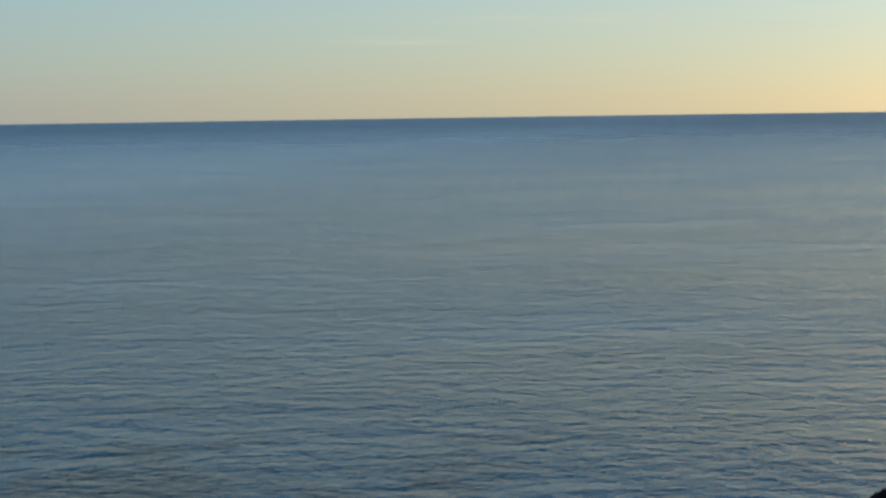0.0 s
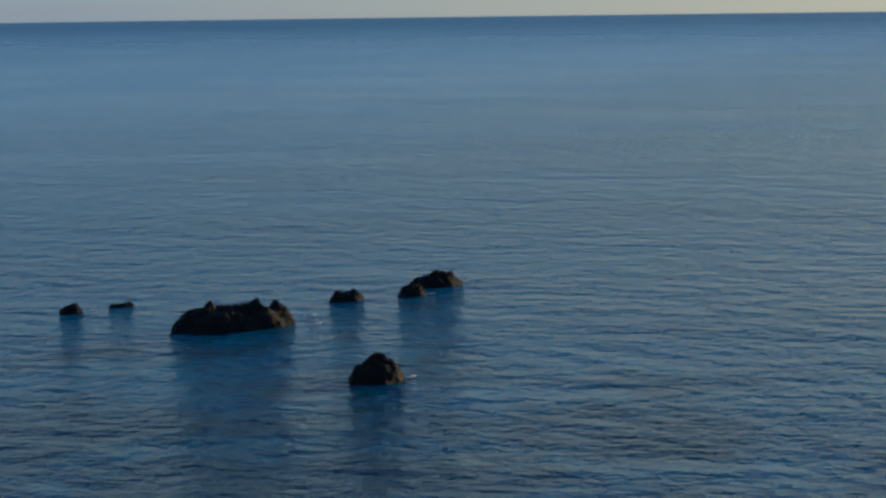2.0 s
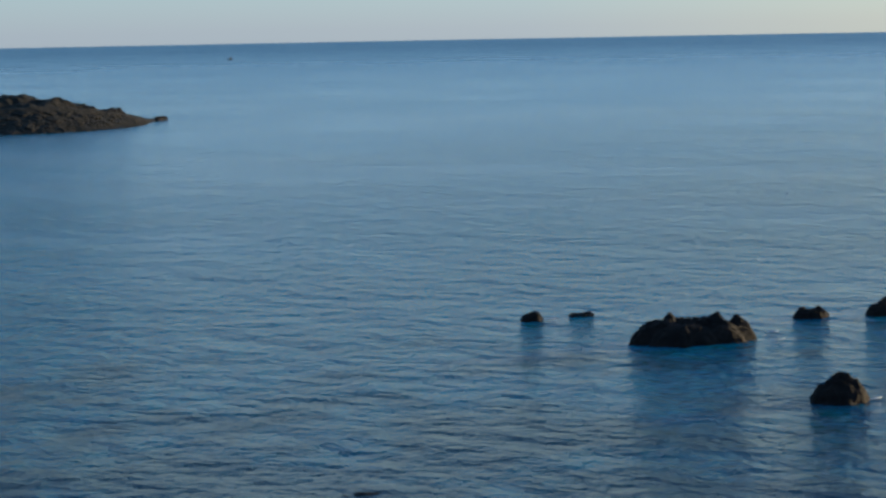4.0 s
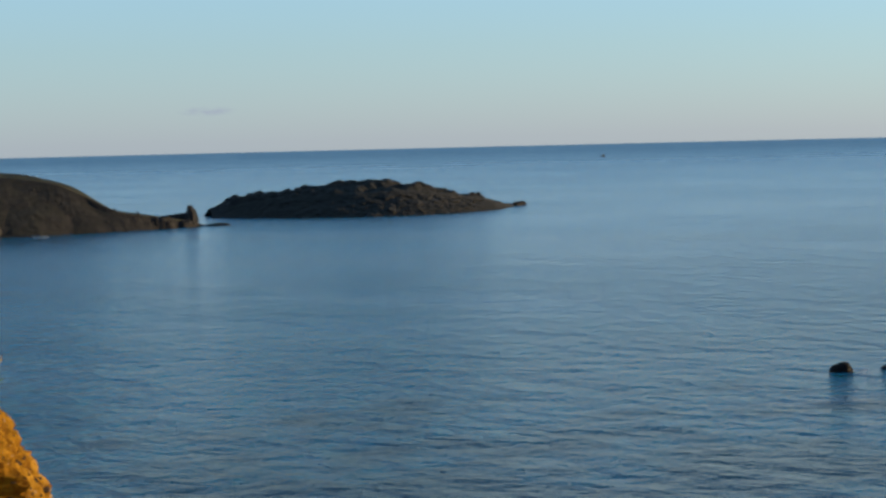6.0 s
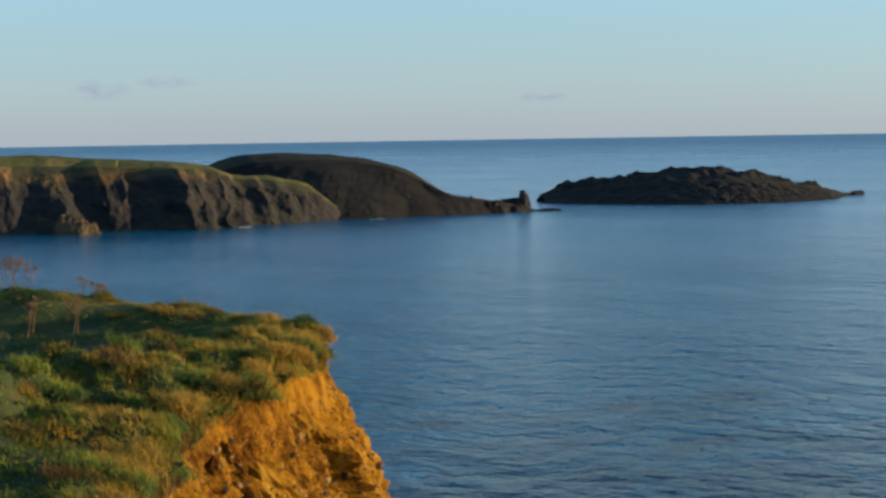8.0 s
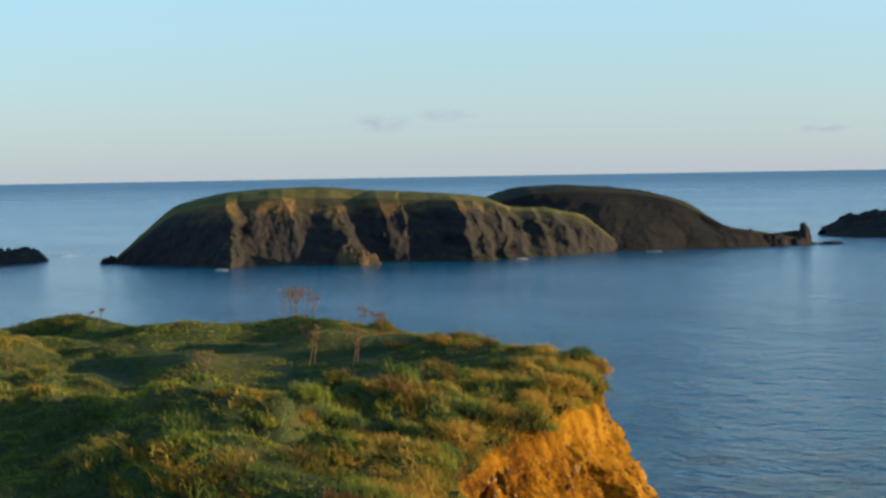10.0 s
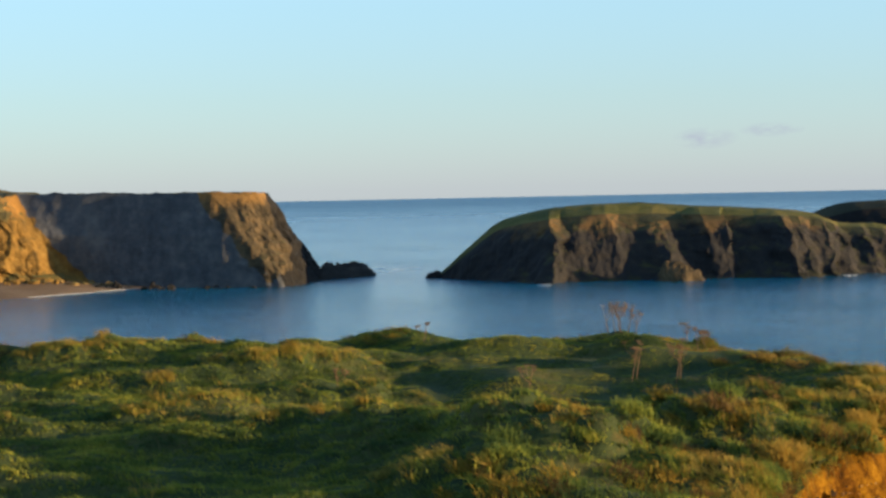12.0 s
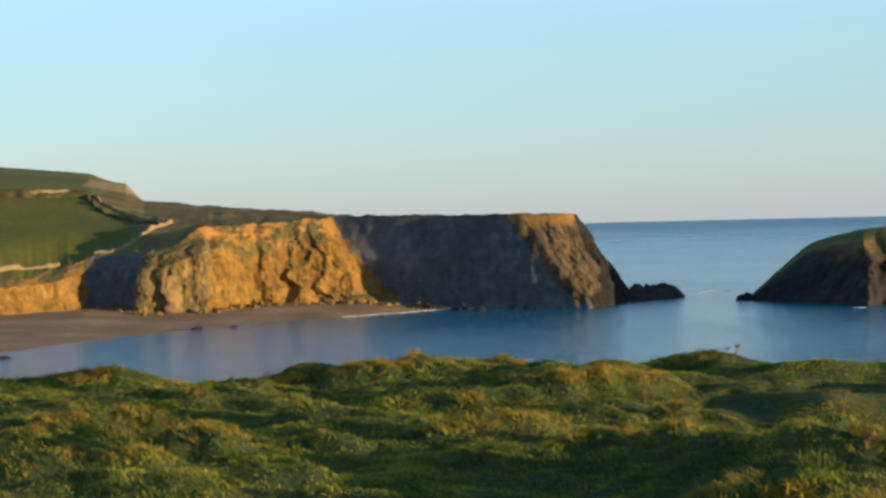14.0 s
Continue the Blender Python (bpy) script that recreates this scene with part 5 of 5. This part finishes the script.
def dead_plant(x, y, height, seed):
    """A dry umbel plant: a stalk, its rays and flower heads."""
    r = random.Random(seed)
    gx, gy = np.array([x]), np.array([y])
    z = float(near_height(gx, gy)[0][0]) - 0.1
    plant = thing("dead_hogweed", "dry reddish hogweed stalk with umbrella heads", "plant", "dead plants")
    plant.location = (x, y, z)

    def tube(name, points, radius):
        bm = bmesh.new()
        rings = []
        for k, p in enumerate(points):
            rr = radius * (1 - 0.5 * k / (len(points) - 1))
            rings.append([bm.verts.new(Vector(p) + Vector((rr * math.cos(a * 1.2566), rr * math.sin(a * 1.2566), 0))) for a in range(5)])
        for a, b in zip(rings, rings[1:]):
            for k in range(5):
                bm.faces.new((a[k], a[(k + 1) % 5], b[(k + 1) % 5], b[k]))
        me = bpy.data.meshes.new(name)
        bm.to_mesh(me)
        bm.free()
        return part(name, me, STALK, plant)

    lean = (r.uniform(-0.08, 0.08), r.uniform(-0.08, 0.08))
    tube("stalk", [(lean[0] * k, lean[1] * k, height * k / 4) for k in range(5)], 0.022)
    tips = [(lean[0] * 4, lean[1] * 4, height)]
    for k in range(5):
        a = r.uniform(0, 6.28)
        s, e = height * r.uniform(0.45, 0.7), height * r.uniform(0.8, 1.0)
        end = (math.cos(a) * 0.28, math.sin(a) * 0.28, e)
        tube("branch", [(lean[0] * 2, lean[1] * 2, s), (end[0] * 0.7, end[1] * 0.7, (s + e) / 2), end], 0.013)
        tips.append(end)
    for t in tips:
        bm = bmesh.new()
        for k in range(12):
            a, q = k * 0.5236, r.uniform(0.04, 0.11)
            p = Vector(t) + Vector((math.cos(a) * q, math.sin(a) * q, r.uniform(0.03, 0.10)))
            sd = Vector((-math.sin(a), math.cos(a), 0)) * 0.008
            v = [bm.verts.new(Vector(t) - sd), bm.verts.new(Vector(t) + sd), bm.verts.new(p + sd), bm.verts.new(p - sd)]
            bm.faces.new(v)
            bmesh.ops.create_icosphere(bm, subdivisions=1, radius=r.uniform(0.012, 0.024), matrix=Matrix.Translation(p))
        me = bpy.data.meshes.new("flower_head")
        bm.to_mesh(me)
        bm.free()
        part("flower_head", me, STALK, plant)


for k, (x, y, h) in enumerate(((21.2, 80.0, 1.35), (22.0, 79.6, 1.25), (21.6, 80.6, 1.3), (18.6, 68.0, 1.6), (18.9, 68.4, 1.4), (20.0, 66.8, 1.7), (20.3, 67.2, 1.2), (23.2, 74.0, 1.1), (21.0, 80.4, 1.3), (21.4, 79.8, 1.4), (21.8, 80.2, 1.2), (14.0, 65.5, 1.1),
                               (23.6, 77.0, 0.9), (24.2, 76.0, 0.8), (7.2, 66.0, 0.8), (12.6, 81.0, 0.9))):
    dead_plant(x, y, h, 100 + k)


# ---------------------------------------------------------------- surf
def foam(points, width, seed, label="thin white line of surf at the rocks"):
    p = spline([(x, y, 0.05) for x, y in points], 60)
    side = outward(p[None])[0]
    w = np.clip(0.25 + 1.3 * perlin(p / 2.5 + seed), 0.0, 1.3)[:, None] * width
    rows = np.array([p - side * w, p + np.array([0, 0, 0.08]), p + side * w * 0.8])
    tagged(part("surf", raw_mesh("surf", rows.reshape(-1, 3), grid_faces(3, 60)), FOAM), label, "surf", "surf lines", "stuff")


foam([(8, 503), (3, 499), (-4, 495), (-12, 486), (-20, 478), (-26, 471)], 0.085, 1, "thin white surf line along the beach")
for k, (x, y) in enumerate(((156.8, 98.4), (153.0, 95.6), (174.4, 93.2), (184.4, 92.8), (132.4, 74.9), (98.2, 49.2), (151.2, 122.0))):
    foam([(x - 0.6, y + 0.5), (x, y), (x + 0.7, y - 0.3)], 0.22, 20 + k)
foam([(101.5, 459.5), (103, 458.5), (105, 458.5)], 0.35, 5)
foam([(184, 460), (186, 461.2), (188.5, 462.5)], 0.3, 7)
foam([(231, 477), (233, 475.4), (235, 475.2)], 0.2, 9)
# White ribbons stand in for sky reflected by choppy water off the reef.
for k, (x, y, long) in enumerate(((57, 549, 9), (70, 556, 8), (62, 563, 12), (80, 571, 9), (66, 582, 14))):
    foam([(x, y), (x + long * 0.4, y + 1.5), (x + long, y + 2)], 0.7, 11 + k, "pale ribbons painted for the sky's shine off the reef")


# ---------------------------------------------------------------- far away
def cloud_material(name, tone, grain):
    """Thin vapour, thickest in its middle and broken by noise, its light put in as a glow."""
    m, nt, b = material(name)
    nt.nodes.remove(b)
    at, shift, disc = nt.nodes.new("ShaderNodeTexCoord"), nt.nodes.new("ShaderNodeMapping"), nt.nodes.new("ShaderNodeTexGradient")
    shift.inputs["Location"].default_value = (-1, -1, 0)
    shift.inputs["Scale"].default_value = (2, 2, 0)
    nt.links.new(at.outputs["Generated"], shift.inputs["Vector"])
    disc.gradient_type = "SPHERICAL"
    nt.links.new(shift.outputs[0], disc.inputs["Vector"])
    broken = math_node(nt, "MULTIPLY", math_node(nt, "SUBTRACT", noise_at(nt, coords(nt, grain), 0.02, 4, 0.55), 0.33), 2.2, True)
    soft = math_node(nt, "MULTIPLY", math_node(nt, "POWER", disc.outputs["Fac"], 0.8), broken, True)
    clear, lit, both = nt.nodes.new("ShaderNodeBsdfTransparent"), nt.nodes.new("ShaderNodeEmission"), nt.nodes.new("ShaderNodeMixShader")
    lit.inputs["Color"].default_value = (*tone, 1)
    nt.links.new(soft, both.inputs[0])
    nt.links.new(clear.outputs[0], both.inputs[1])
    nt.links.new(lit.outputs[0], both.inputs[2])
    nt.links.new(both.outputs[0], nt.nodes["Material Output"].inputs["Surface"])
    return m


CLOUD = cloud_material("thin_cloud", (0.185, 0.18, 0.21), (1, 1, 2.2))
CIRRUS = cloud_material("pale_cirrus", (0.50, 0.46, 0.33), (0.25, 0.25, 3.0))


def cloud(az, el, wide, high, seed, mat=CLOUD):
    """A thin evening cloud, far out over the sea, as a backdrop."""
    d = 4700.0
    x, y, z = d * math.sin(radians(az)), d * math.cos(radians(az)), 25 + d * math.tan(radians(el))
    n = 16
    u, v = np.meshgrid(np.linspace(-0.5, 0.5, n), np.linspace(-0.5, 0.5, n))
    p = np.stack([u * wide, v * high, 6 * np.sin(u * 7 + seed)], -1)
    ob = tagged(part("cloud_backdrop", raw_mesh("cloud_backdrop", p.reshape(-1, 3), grid_faces(n, n)), mat), "small faint grey evening cloud near the horizon" if mat is CLOUD else "thin pale streak of high evening cloud", "cloud", "clouds", "structure")
    ob.matrix_world = pose(x, y, z, 90, 0, -az)


cloud(17.7, 1.40, 170, 60, 1.0)
cloud(19.7, 1.62, 170, 40, 4.0)
cloud(31.2, 1.0, 160, 26, 7.0)
for k, (az, el, wide, high) in enumerate(((82.5, 2.7, 900, 40), (86.5, 2.35, 700, 46), (77.0, 2.1, 420, 22), (84.0, 4.3, 500, 50))):
    cloud(az, el, wide, high, 11.0 + k, CIRRUS)


def boat(x, y):
    """A small fishing boat: hull, wheelhouse and mast."""
    b = thing("boat", "small dark fishing boat far out at sea", "boat")
    b.location, b.rotation_euler = (x, y, 0), (0, 0, radians(-30))
    bm = bmesh.new()
    rings = []
    for px, w, sheer in ((-3.2, 0.9, 0.9), (-1.5, 1.2, 0.8), (0.5, 1.25, 0.85), (2.2, 0.8, 1.05), (3.4, 0.06, 1.35)):
        rings.append([bm.verts.new(q) for q in ((px, -w, sheer), (px, -w * 0.6, -0.4), (px, w * 0.6, -0.4), (px, w, sheer))])
    for p, q in zip(rings, rings[1:]):
        for k in range(4):
            bm.faces.new((p[k], p[(k + 1) % 4], q[(k + 1) % 4], q[k]))
    bm.faces.new(rings[0])
    me = bpy.data.meshes.new("hull")
    bm.to_mesh(me)
    bm.free()
    part("hull", me, DARK_STONE, b)
    for name, size, at in (("wheelhouse", (1.5, 1.5, 1.7), (1.0, 0, 1.7)), ("mast", (0.12, 0.12, 2.4), (-0.6, 0, 2.0))):
        bm = bmesh.new()
        bmesh.ops.create_cube(bm, size=1, matrix=Matrix.Translation(at) @ Matrix.Diagonal((*size, 1)))
        bmesh.ops.bevel(bm, geom=bm.edges[:], offset=0.05, segments=1, affect="EDGES")
        me = bpy.data.meshes.new(name)
        bm.to_mesh(me)
        bm.free()
        part(name, me, STONE if name == "wheelhouse" else DARK_STONE, b)


boat(1446, 1531)
